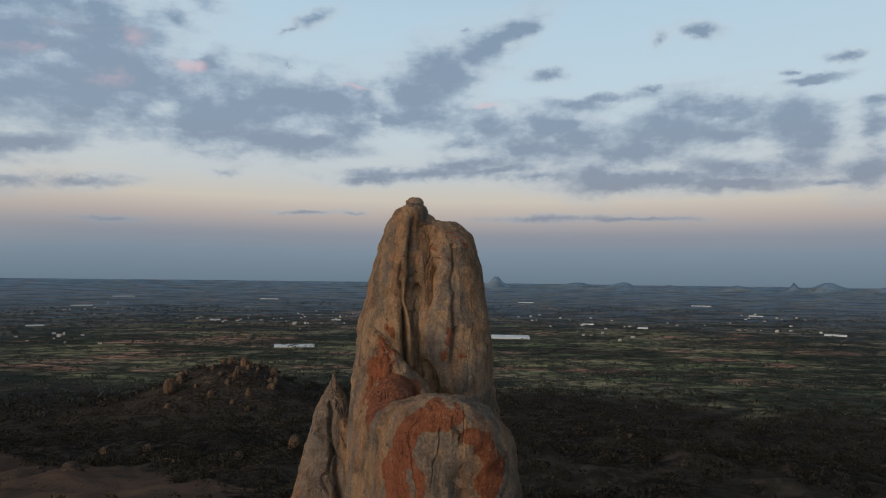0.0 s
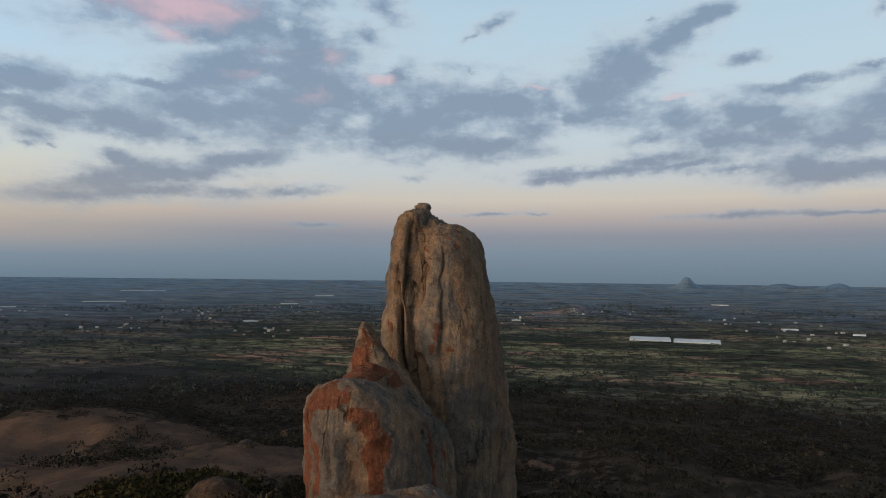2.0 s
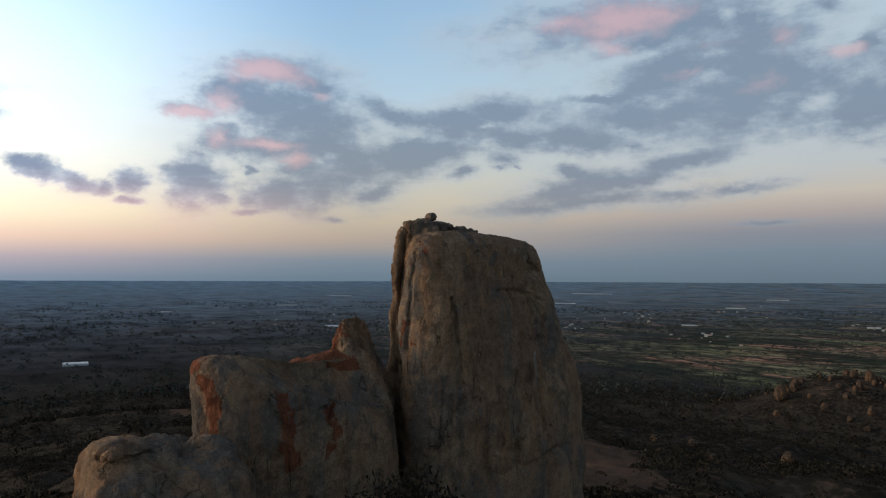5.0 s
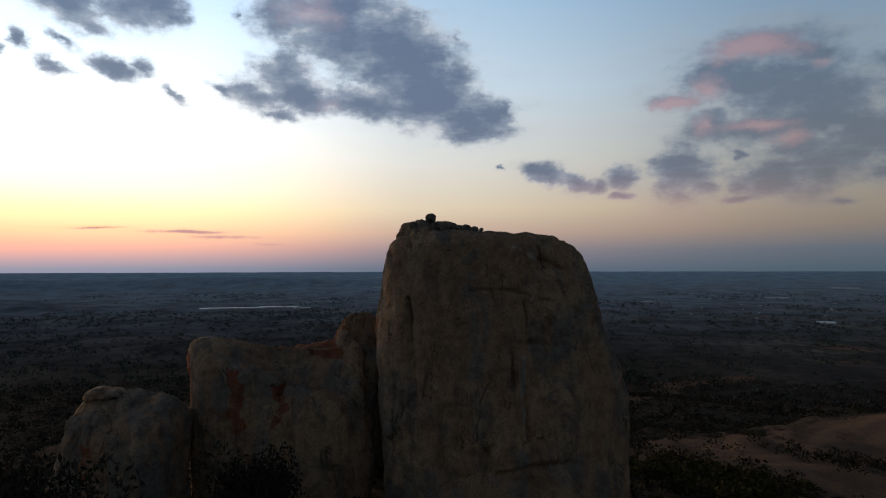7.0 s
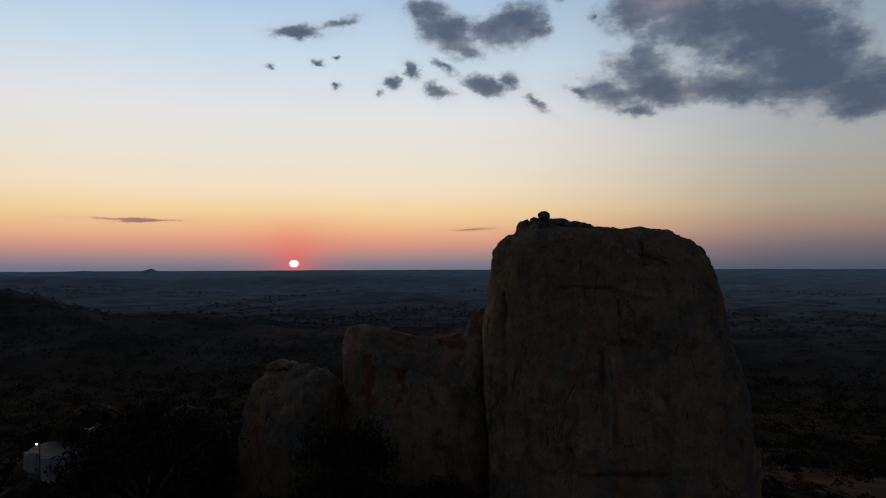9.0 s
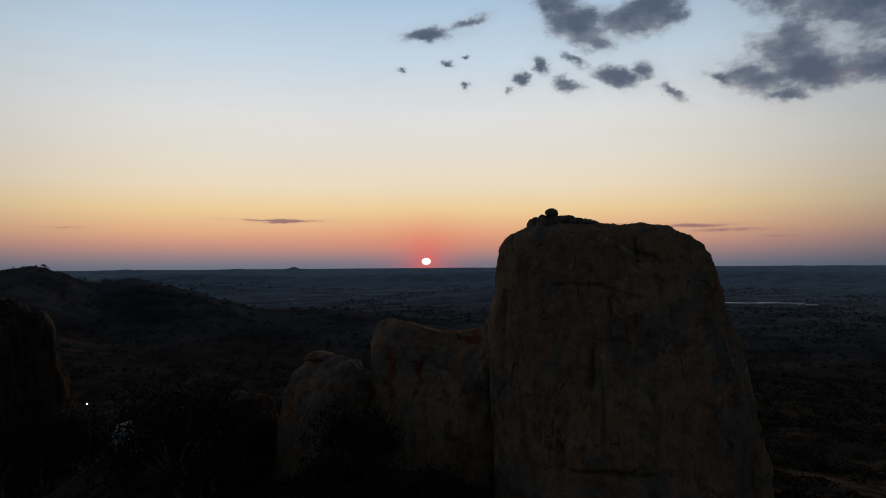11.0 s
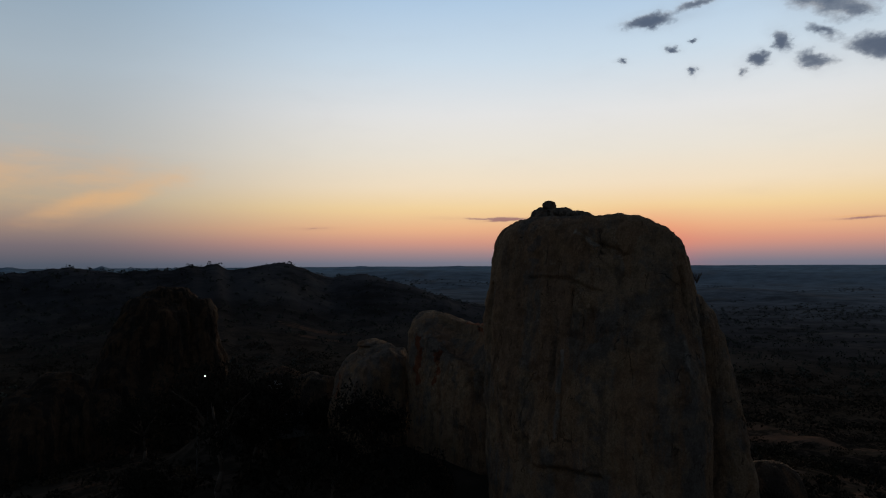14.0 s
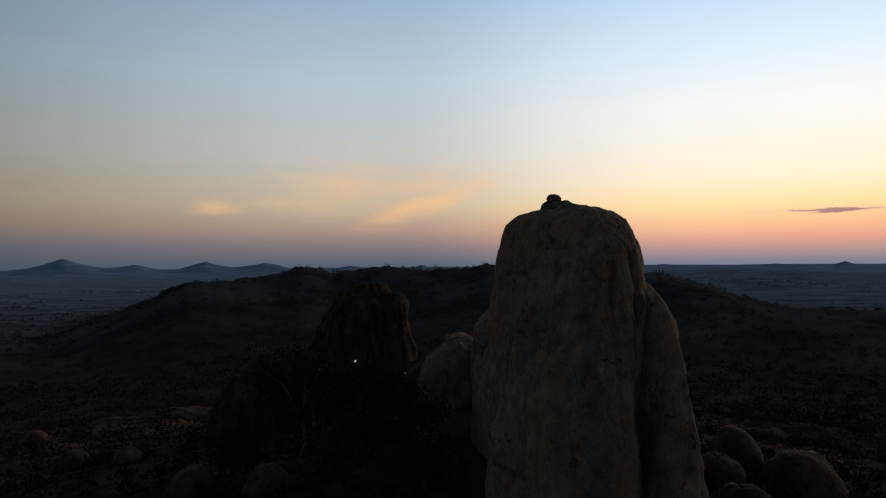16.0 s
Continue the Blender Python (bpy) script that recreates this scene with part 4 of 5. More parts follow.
loft("slab", [(77, -0.3, 37.5, 2.9, 7.1, 6), (84, -0.3, 37.55, 2.97, 7.1, 6), (86, -0.3, 37.5, 2.92, 7.15, 6), (88, -0.23, 37.36, 2.72, 7.2, 6), (90, -0.5, 37.19, 2.58, 7.0, 9), (92, -0.85, 36.98, 2.5, 6.75, 12),
              (93, -0.9, 36.83, 2.45, 6.55, 12), (94, -0.97, 36.65, 2.33, 6.37, 13), (95, -1.0, 36.5, 2.25, 6.15, 13), (96, -1.0, 36.4, 2.12, 5.82, 12), (96.55, -1.02, 36.25, 1.98, 5.42, 11), (97.05, -1.05, 36.0, 1.62, 4.65, 10), (97.3, -1.05, 35.8, 0.95, 3.3, 8), (97.38, -1.1, 35.7, 0.1, 0.6, 8)],
     8, 101, ROCK, tower, n_exp=2.45, sides=340, levels=260, flute=0.07, blocky=0.8,
     seams=SPLITS + SOUTH_SEAMS + EAST_SEAMS + NORTH_SEAMS,
     white=[((1.4, 38.3, 90.1), (1.7, 38.3, 88.2), 0.2, 1.0), ((1.7, 38.3, 88.2), (1.8, 38.35, 86.0), 0.13, 0.9), ((0.3, 37.9, 96.3), (-0.1, 39.2, 95.6), 0.16, 0.9), ((-0.4, 40.0, 95.3), (-0.6, 40.6, 94.4), 0.3, 0.6), ((-1.0, 43.9, 91.2), (-0.9, 44.0, 89.8), 0.22, 0.75), ((0.9, 30.9, 92.0), (1.9, 32.0, 84.5), 0.12, 0.5)],
     rust=[((0.0, 31.2, 96.6), (0.9, 31.2, 95.4), 0.45, 0.5), ((-0.6, 30.9, 96.4), (-0.2, 30.8, 95.0), 0.4, 0.45), ((0.25, 30.6, 92.2), (0.3, 30.5, 90.9), 0.22, 0.55), ((-0.4, 30.6, 93.6), (-0.6, 30.5, 92.4), 0.4, 0.42)],
     grey=[((1.3, 35.6, 96.0), (1.6, 35.2, 93.5), 0.8, 0.6), ((1.8, 40.0, 89.0), (1.6, 41.0, 86.5), 0.9, 0.5), ((0.8, 30.6, 90.5), (1.2, 30.7, 86.0), 0.8, 0.6)])
loft("slab", [(77, -3.3, 37.6, 2.05, 7.2, 14), (84, -3.2, 37.6, 1.75, 7.1, 14), (88, -3.05, 37.2, 1.42, 6.8, 13), (90, -3.0, 37.0, 1.35, 6.5, 13), (92, -2.9, 36.7, 1.25, 6.2, 11), (93.2, -2.82, 36.5, 1.2, 5.9, 10), (94.1, -2.65, 35.8, 1.15, 5.2, 9),
              (95, -2.35, 34.7, 1.05, 4.0, 8), (96.2, -2.2, 34.2, 0.98, 3.3, 8), (97.1, -2.0, 33.7, 0.88, 2.8, 8), (97.6, -1.85, 33.45, 0.78, 2.25, 8), (97.88, -1.7, 33.3, 0.6, 1.9, 8), (98.05, -1.6, 33.2, 0.35, 1.2, 8), (98.1, -1.6, 33.2, 0.1, 0.4, 8)],
     8, 202, ROCK, tower, n_exp=2.7, lump=0.26, levels=240, sides=270, flute=0.07,
     seams=SPLITS + [((-2.6, 31.2, 96.0), (-2.4, 31.0, 93.0), 0.1, 0.2), ((-4.0, 33.0, 92.0), (-3.4, 31.0, 91.6), 0.12, 0.25), ((-0.9, 33.6, 97.9), (-1.0, 33.6, 96.9), 0.08, 0.3), ((-0.9, 35.0, 97.6), (-1.0, 35.0, 96.9), 0.08, 0.3)],
     rust=[((-2.4, 31.2, 92.5), (-2.2, 31.0, 90.5), 0.5, 0.5)], grey=[((-2.2, 31.6, 97.0), (-2.6, 31.6, 95.0), 0.7, 0.6)])

saddle = thing("red_ridge_rock", "rounded granite ridge rock with red-orange stains and a raised fin", "rock")
loft("mass", [(77, -0.25, 24.5, 2.7, 5.5), (84, -0.25, 24.6, 2.42, 5.2), (86, -0.25, 24.5, 2.4, 5.15), (87, -0.25, 24.45, 2.4, 5.1), (88, -0.3, 24.4, 2.4, 5.1), (89, -0.38, 24.35, 2.35, 5.1), (90, -0.5, 24.25, 2.25, 5.1), (90.55, -0.6, 24.2, 1.9, 5.05), (90.95, -0.65, 24.15, 1.45, 4.9), (91.2, -0.6, 24.15, 0.85, 4.6), (91.3, -0.65, 24.2, 0.2, 3.7)],
     6, 303, ROCK, saddle, n_exp=2.75, sides=310, levels=220, dips=[(-0.5, 24.2, 9, 2.4, 0.6, 89.5, 91.3), (0.5, 27.2, 1.5, 3.3, 2.4, 86.5, 90.8)], flute=0.07, blocky=0.5, lump=0.17,
     seams=[((0.2, 18.8, 89.0), (0.5, 18.9, 88.0), 0.35, 0.25), ((-0.5, 18.8, 89.4), (-0.3, 18.8, 88.2), 0.12, 0.12), ((2.4, 21.5, 89.5), (2.8, 23.0, 87.5), 0.12, 0.2), ((2.2, 25.5, 90.0), (2.7, 25.0, 88.0), 0.12, 0.2)],
     rust=[((-2.1, 19.6, 89.2), (-1.6, 19.4, 90.2), 0.85, 1.0), ((-1.6, 19.4, 90.2), (-0.6, 19.5, 90.75), 0.7, 1.0), ((0.75, 19.1, 90.2), (1.35, 19.1, 89.4), 0.4, 0.95), ((1.35, 19.1, 89.4), (1.4, 19.0, 87.6), 0.62, 1.0), ((0.95, 19.0, 89.2), (1.0, 19.0, 88.2), 0.3, 0.7),
           ((-2.4, 20.0, 88.8), (-2.5, 20.4, 86.5), 0.8, 0.95), ((-1.2, 18.9, 89.1), (-1.2, 18.9, 88.0), 0.35, 0.8), ((-2.9, 26.0, 90.7), (-2.5, 22.6, 90.4), 0.7, 0.9), ((-1.6, 24.0, 91.0), (-2.3, 27.5, 91.2), 0.65, 0.95), ((-1.0, 25.0, 90.0), (-1.5, 27.5, 90.0), 0.55, 0.85),
           ((2.4, 22.4, 89.4), (2.9, 22.8, 86.5), 0.8, 0.56), ((2.4, 25.2, 89.3), (2.9, 25.0, 86.8), 0.9, 0.56), ((1.2, 18.9, 87.0), (1.3, 18.9, 85.0), 0.5, 0.7)],
     grey=[((-0.3, 20.6, 91.2), (0.5, 20.2, 91.0), 0.4, 1.0), ((0.5, 20.2, 91.0), (1.4, 19.8, 90.4), 0.4, 1.0), ((1.4, 19.8, 90.4), (2.0, 19.7, 89.2), 0.34, 1.0), ((2.0, 19.7, 89.2), (2.3, 19.8, 86.5), 0.36, 0.95), ((0.9, 22.0, 91.0), (0.9, 26.0, 90.8), 0.6, 0.6), ((2.5, 20.5, 89.0), (2.9, 21.0, 86.0), 0.5, 0.5), ((2.2, 27.0, 90.0), (2.6, 27.5, 87.0), 0.7, 0.5)])
loft("fin", [(84, -1.6, 28.0, 2.3, 2.3), (88, -1.9, 28.2, 2.0, 2.0), (89.7, -2.2, 28.4, 1.5, 1.7), (90.7, -2.45, 28.5, 1.05, 1.4), (91.6, -2.7, 28.6, 0.6, 1.2), (92.1, -2.82, 28.65, 0.34, 1.0), (92.35, -2.88, 28.68, 0.18, 0.7), (92.45, -2.9, 28.7, 0.05, 0.4)],
     22, 404, ROCK, saddle, n_exp=2.4, sides=170, levels=150, lump=0.14, flute=0.1, rust=[((-2.9, 27.4, 92.0), (-2.8, 27.0, 90.5), 1.0, 0.7), ((-2.2, 28.6, 92.2), (-2.0, 28.6, 91.0), 0.8, 0.35)])
block = thing("square_boulder", "blocky weathered granite boulder with a flaked cap", "rock")
loft("mass", [(77, 3.7, 16.9, 3.1, 3.2), (84, 3.5, 16.95, 2.85, 3.0), (86, 3.2, 17.05, 2.7, 2.9), (87, 2.95, 17.1, 2.4, 2.8), (87.65, 2.6, 17.0, 1.7, 2.55), (88.05, 2.45, 16.85, 1.2, 2.2), (88.35, 2.5, 16.4, 0.8, 1.6), (88.47, 2.6, 16.2, 0.2, 0.6)],
     0, 505, ROCK, block, sides=240, levels=190, n_exp=3.2, seams=[((5.2, 15.2, 87.2), (5.3, 15.4, 86.2), 0.12, 0.3), ((5.4, 18.2, 87.5), (5.4, 18.0, 85.8), 0.3, 0.3)], rust=[((5.4, 16.5, 86.5), (5.5, 16.0, 84.5), 0.9, 0.5)])
loft("flake", [(88.2, 2.7, 15.6, 0.85, 0.8), (88.28, 2.7, 15.6, 1.1, 0.98), (88.52, 2.65, 15.65, 1.0, 0.9), (88.68, 2.65, 15.7, 0.65, 0.62), (88.76, 2.65, 15.7, 0.12, 0.12)], 15, 515, ROCK, block, sides=60, levels=26, lump=0.08, flute=0.03, grit=0.02)
spire = thing("granite_spire", "slender pointed granite spire of grey-brown stacked flakes", "rock")
loft("mass", [(77, -5.3, 34.4, 2.8, 2.5), (84.2, -5.25, 34.4, 1.95, 1.8), (86.4, -5.28, 34.5, 1.5, 1.4), (88.2, -5.36, 34.6, 1.0, 1.0), (89.3, -5.45, 34.6, 0.45, 0.55), (89.8, -5.45, 34.6, 0.24, 0.3), (89.98, -5.45, 34.6, 0.05, 0.1)],
     0, 606, ROCK, spire, n_exp=2.4, sides=220, levels=200, lump=0.3, flute=0.1, blocky=1.7, joint=0.9, grey=[((-5.6, 33.4, 89.8), (-5.5, 32.6, 82.0), 3.0, 0.62)], seams=[((-5.6, 33.6, 88.6), (-5.1, 33.2, 86.2), 0.12, 0.35), ((-5.1, 33.2, 86.2), (-4.8, 33.0, 84.0), 0.2, 0.5), ((-6.3, 33.3, 87.2), (-5.2, 33.2, 86.8), 0.12, 0.3)])

loft("flake", [(84.5, -4.15, 33.6, 0.55, 0.7), (85.6, -4.25, 33.6, 0.6, 0.75), (86.8, -4.5, 33.7, 0.42, 0.55), (87.6, -4.75, 33.8, 0.2, 0.3), (87.8, -4.8, 33.8, 0.04, 0.06)], 10, 616, ROCK, spire, n_exp=2.4, sides=70, levels=60, lump=0.1, flute=0.08)

# stones that lie on the tower's summit
def stone(at, size, seed, label, lean=0.0):
    x, y, z = at
    a, b, c = size
    e = thing("summit_stone", label, "stone", "stones on the tower", at)
    ob = loft("mass", [(-c, 0, 0, a * 0.5, b * 0.5), (-c * 0.8, 0, 0, a * 0.85, b * 0.85), (0, 0, 0, a, b), (c * 0.6, 0, 0, a * 0.85, b * 0.8), (c, 0, 0, a * 0.4, b * 0.4), (c * 1.04, 0, 0, a * 0.05, b * 0.05)],
              0, seed, ROCK, e, n_exp=2.6, sides=36, levels=24, lump=0.07 * min(1, a * 2), flute=0.02, grit=0.02)
    e.rotation_euler = (radians(lean), 0, seed * 0.7)
    return e


stone((-1.5, 33.2, 98.27), (0.34, 0.46, 0.27), 11, "rounded granite stone perched on the summit ledge")
for k, (x, y, z, w) in enumerate(((-1.2, 34.3, 97.75, 0.2), (-1.1, 34.9, 97.62, 0.16), (-1.15, 35.3, 97.58, 0.26), (-1.0, 35.8, 97.52, 0.22), (-0.95, 36.2, 97.5, 0.14))):
    stone((x, y, z), (w, w * 1.25, w * 0.8), 21 + k, "small loose granite stone on the summit", 8)
stone((-0.95, 31.85, 97.05), (0.42, 0.5, 0.16), 31, "wedge-shaped granite flake jammed in the crack", 6)
stone((-0.75, 32.3, 97.3), (0.28, 0.3, 0.26), 32, "angular granite block beside the crack", 12)
stone((-0.95, 32.9, 97.5), (0.35, 0.5, 0.22), 33, "angular granite block beside the crack", -8)

# ---------------------------------------------------------------- boulders of the hill
SHAPES = [loft("boulder_mesh", [(-0.75, 0, 0, 0.5, 0.55), (-0.5, 0, 0, 0.9, 0.95), (0, 0.05 * k, 0, 1.0, 1.05 - 0.1 * k), (0.45, 0.06 * k, 0, 0.82, 0.8), (0.75 + 0.12 * k, 0.08, 0, 0.4, 0.45), (0.82 + 0.12 * k, 0.08, 0, 0.04, 0.05)],
               0, 700 + 13 * k, BOULDER, n_exp=2.5, sides=28, levels=18, lump=0.16, flute=0.04, grit=0.04) for k in range(4)]


def boulder(x, y, size, k, turn, tall=1.0, sink=0.3, group="boulders on the hill", label="pale rounded granite boulder among the scrub"):
    ob = new("boulder", SHAPES[k % 4].data)
    z = float(ground_height([x], [y])[0])
    ob.matrix_world = Matrix.Translation((x, y, z + size * tall * (0.75 - sink))) @ Matrix.Rotation(turn, 4, "Z") @ Matrix.Diagonal((size, size * 0.85, size * tall, 1))
    return tagged(ob, label, "boulder", group)


def from_az(az, dist, x0=0.0, y0=37.0):
    return x0 - math.sin(radians(az)) * dist, y0 + math.cos(radians(az)) * dist


rnd = random.Random(5)
for k in range(46):        # the boulder hill across the valley
    az, d = rnd.gauss(18.3, 3.3), rnd.gauss(428, 22)
    boulder(*from_az(az, d), rnd.choice((0.9, 1.3, 1.7, 2.2, 2.8)), k, rnd.uniform(0, 6), rnd.uniform(0.9, 1.5), 0.25, "boulders on the far knoll", "pinkish granite boulder on the far knoll")
for az, d, size, tall in ((22.8, 412, 4.0, 1.9), (21.8, 432, 2.8, 1.2), (21.4, 440, 2.2, 1.0), (17.8, 436, 2.8, 1.3), (17.3, 418, 2.6, 1.2), (14.6, 436, 2.8, 1.2), (19.6, 396, 2.6, 1.0), (23.0, 392, 2.4, 0.8)):
    boulder(*from_az(az, d), size, int(size * 3), az, tall, 0.25, "boulders on the far knoll", "tall pinkish granite boulder on the far knoll")
for k in range(150):
    az = rnd.choice((rnd.uniform(25, 75), rnd.uniform(150, 238), rnd.uniform(-20, 25), rnd.uniform(25, 70)))
    d = rnd.uniform(90, 330)
    if 38 < az < 66 and d < 235:
        continue
    boulder(*from_az(az, d), rnd.choice((0.5, 0.7, 0.9, 1.2, 1.7)), k, rnd.uniform(0, 6), rnd.uniform(0.5, 0.9), 0.3)
for x, y, size, tall in ((-12.2, 33.5, 2.0, 1.0), (-15.5, 37.2, 2.5, 0.9), (18.4, 35, 2.0, 0.9), (15.0, 36.5, 1.7, 0.9), (6.5, 41, 1.4, 0.8), (5.2, 33.5, 1.2, 0.8), (9, 9.5, 1.6, 0.8), (-7.5, 25, 1.8, 0.9), (4.8, 29.8, 1.3, 1.0), (-17.0, 22.6, 2.3, 0.85), (7.0, -6.2, 2.8, 0.85), (-19.9, 27.0, 3.0, 0.7), (-13.8, 27.6, 2.0, 0.9), (22.6, 21.5, 2.2, 0.7), (16.5, 25.8, 1.8, 0.8), (36.8, -3.1, 2.0, 0.7), (46.9, -11.9, 2.2, 0.7), (72.6, -51.8, 2.6, 0.7)):
    boulder(x, y, size, int(size * 10), x, tall, 0.3, "boulders at the tower's foot", "rounded granite boulder at the tower's foot")

outcrop = thing("leaning_outcrop", "dark rounded granite outcrop with a slanting crack", "rock")
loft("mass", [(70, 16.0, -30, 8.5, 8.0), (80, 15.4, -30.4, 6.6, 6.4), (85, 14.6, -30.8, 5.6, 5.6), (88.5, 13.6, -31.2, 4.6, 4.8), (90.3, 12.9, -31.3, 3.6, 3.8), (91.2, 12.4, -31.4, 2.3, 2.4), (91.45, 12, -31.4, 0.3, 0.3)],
     20, 808, SHADED_BOULDER, outcrop, n_exp=2.4, sides=140, levels=110, lump=0.7, flute=0.3)
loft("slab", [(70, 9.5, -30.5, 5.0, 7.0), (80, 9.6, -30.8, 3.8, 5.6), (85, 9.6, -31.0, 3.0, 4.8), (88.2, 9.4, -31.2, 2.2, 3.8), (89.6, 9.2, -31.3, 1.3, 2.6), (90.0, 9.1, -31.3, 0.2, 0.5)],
     14, 838, SHADED_BOULDER, outcrop, n_exp=2.5, sides=110, levels=90, lump=0.6, flute=0.3)
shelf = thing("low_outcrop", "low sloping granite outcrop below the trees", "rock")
loft("mass", [(70, 27, -22, 8, 6), (77, 26.5, -22, 6, 4.6), (80, 26, -22, 4.2, 3.4), (82, 24.6, -22.2, 2.2, 2.0), (82.5, 24.0, -22.3, 0.3, 0.3)], 30, 818, SHADED_BOULDER, shelf, n_exp=2.3, sides=100, levels=70, lump=0.6)
loft("slab", [(70, 21.5, -23, 4.5, 4.5), (77, 21.2, -23, 3.2, 3.4), (79.2, 20.8, -23.2, 2.0, 2.2), (80.0, 20.6, -23.2, 0.3, 0.3)], 10, 848, SHADED_BOULDER, shelf, n_exp=2.4, sides=80, levels=56, lump=0.45)
ledge = thing("low_outcrop", "pale low granite ledge beside the square boulder", "rock")
loft("mass", [(74, 5.4, 9.6, 3.2, 3.4), (81, 5.3, 9.6, 2.7, 3.0), (83.6, 5.2, 9.6, 2.1, 2.5), (85.0, 5.2, 9.7, 1.3, 2.0), (85.4, 5.2, 9.8, 0.3, 0.9)], 25, 828, BOULDER, ledge, n_exp=2.3, sides=100, levels=70, lump=0.35)
loft("slab", [(76, 8.6, 9.0, 2.0, 1.7), (81, 8.4, 9.1, 1.6, 1.4), (82.6, 8.2, 9.2, 1.0, 0.9), (83.0, 8.1, 9.2, 0.1, 0.1)], 40, 858, BOULDER, ledge, n_exp=2.4, sides=70, levels=50, lump=0.25)
for o in SHAPES:
    bpy.data.objects.remove(o)


# ---------------------------------------------------------------- growth
def scatter(name, x, y, size, tris, mat, label, category, seed, lift=0.25, squash=0.8, leaf=0.42):
    """Leafy clumps, each of a number of small leaf sprays, in one mesh."""
    g = np.random.default_rng(seed)
    n, z = len(x), ground_height(x, y)
    v = g.normal(size=(n, tris, 3))
    v /= np.linalg.norm(v, axis=2)[:, :, None]
    v *= g.uniform(0.35, 1.0, (n, tris, 1)) ** 0.5
    v[:, :, 2] = np.abs(v[:, :, 2]) * squash * g.uniform(0.7, 1.3, (n, 1))
    c = v * size[:, None, None] + np.stack([x, y, z + lift * size], 1)[:, None, :]
    e1, e2 = g.normal(size=(n, tris, 3)), g.normal(size=(n, tris, 3))
    w = (leaf * size)[:, None, None]
    e1 *= w / np.linalg.norm(e1, axis=2)[:, :, None]
    e2 *= w / np.linalg.norm(e2, axis=2)[:, :, None]
    pts = np.stack([c - e1 * 0.7, c + e1 * 0.5 + e2 * 0.55, c + e1 * 0.4 - e2 * 0.6, c + e1 * 1.05], 2).reshape(-1, 3)
    m = n * tris
    me = bpy.data.meshes.new(name)
    me.vertices.add(m * 4)
    me.vertices.foreach_set("co", pts.astype(np.float32).ravel())
    k = np.arange(m)[:, None] * 4
    loops = (k + np.array([[0, 2, 3, 1]])).ravel()
    me.loops.add(m * 4)
    me.loops.foreach_set("vertex_index", loops.astype(np.int32))
    me.polygons.add(m)
    me.polygons.foreach_set("loop_start", (np.arange(m) * 4).astype(np.int32))
    me.polygons.foreach_set("loop_total", np.full(m, 4, np.int32))
    me.materials.append(mat)
    me.update(calc_edges=True)
    return tagged(new(name, me), label, category, kind="stuff")


def sown(n, lo, hi, seed, keep=None, power=1.0):
    g = np.random.default_rng(seed)
    a, r = g.uniform(0, 2 * math.pi, n), lo + (hi - lo) * g.uniform(0, 1, n) ** power
    x, y = r * np.cos(a), 37 + r * np.sin(a)
    if keep is not None:
        k = keep(x, y, g)
        x, y = x[k], y[k]
    return x, y, g


def off_rock(x, y, g):
    p = np.stack([x, y, np.zeros_like(x)], 1)
    return rock_mask(x, y) + 0.55 * fbm(p / 22, 77, 4) < g.uniform(0.25, 0.75, len(x))


def off_summit(x, y, g):
    return (np.hypot((x + 1) / 6.5, (y - 37) / 9) > 1) & (np.hypot((x - 0) / 4.5, (y - 24) / 7) > 1) & (np.hypot(x - 3, y - 16.3) > 4) & (np.hypot(x - 10, (y + 1) * 1.0) > 7) & (np.hypot(x + 5, y - 34) > 3)


x, y, g = sown(2200, 5, 62, 21, lambda x, y, g: off_summit(x, y, g) & off_rock(x, y, g))
scatter("summit_scrub", x, y, g.uniform(0.35, 1.3, len(x)), 54, LEAF, "low dark scrub round the foot of the rocks", "shrub", 31, leaf=0.22)
x, y, g = sown(700, 8, 62, 22, off_summit)
scatter("dry_scrub", x, y, g.uniform(0.4, 1.1, len(x)), 60, LEAF_DRY, "dry brownish scrub between the rocks", "shrub", 32, leaf=0.2)
x, y, g = sown(16000, 55, 260, 23, off_rock, 0.75)
scatter("hill_scrub", x, y, g.uniform(0.8, 2.3, len(x)), 38, LEAF, "dense dark scrub covering the hillside", "shrub", 33, leaf=0.17)
x, y, g = sown(1600, 60, 300, 24, None, 0.7)
scatter("dry_hill_scrub", x, y, g.uniform(0.6, 1.6, len(x)), 18, LEAF_DRY, "dry brown scrub scattered on the hillside", "shrub", 34, leaf=0.2)
g = np.random.default_rng(29)
x, y = g.normal(-38, 3.2, 200), g.normal(63, 4.0, 200)
scatter("olive_thicket", x, y, g.uniform(0.9, 2.0, len(x)), 60, LEAF_OLIVE, "olive-brown thicket beside the bare rock", "shrub", 39, leaf=0.2)
x, y, g = sown(13000, 240, 560, 25, None, 0.8)
scatter("lower_woodland", x, y, g.uniform(1.6, 4.2, len(x)), 14, LEAF, "dark thorn woodland on the lower slopes", "woodland", 35, leaf=0.27)


def groves(x, y, g):
    p = np.stack([x, y, np.zeros_like(x)], 1)
    r = np.hypot(x, y - 37)
    return fbm(p / (260, 170, 1), 91, 4) + 0.25 * fbm(p / 60, 95, 2) > g.uniform(0.0, 0.55, len(x)) - 0.3 * smooth(r, 900, 480)


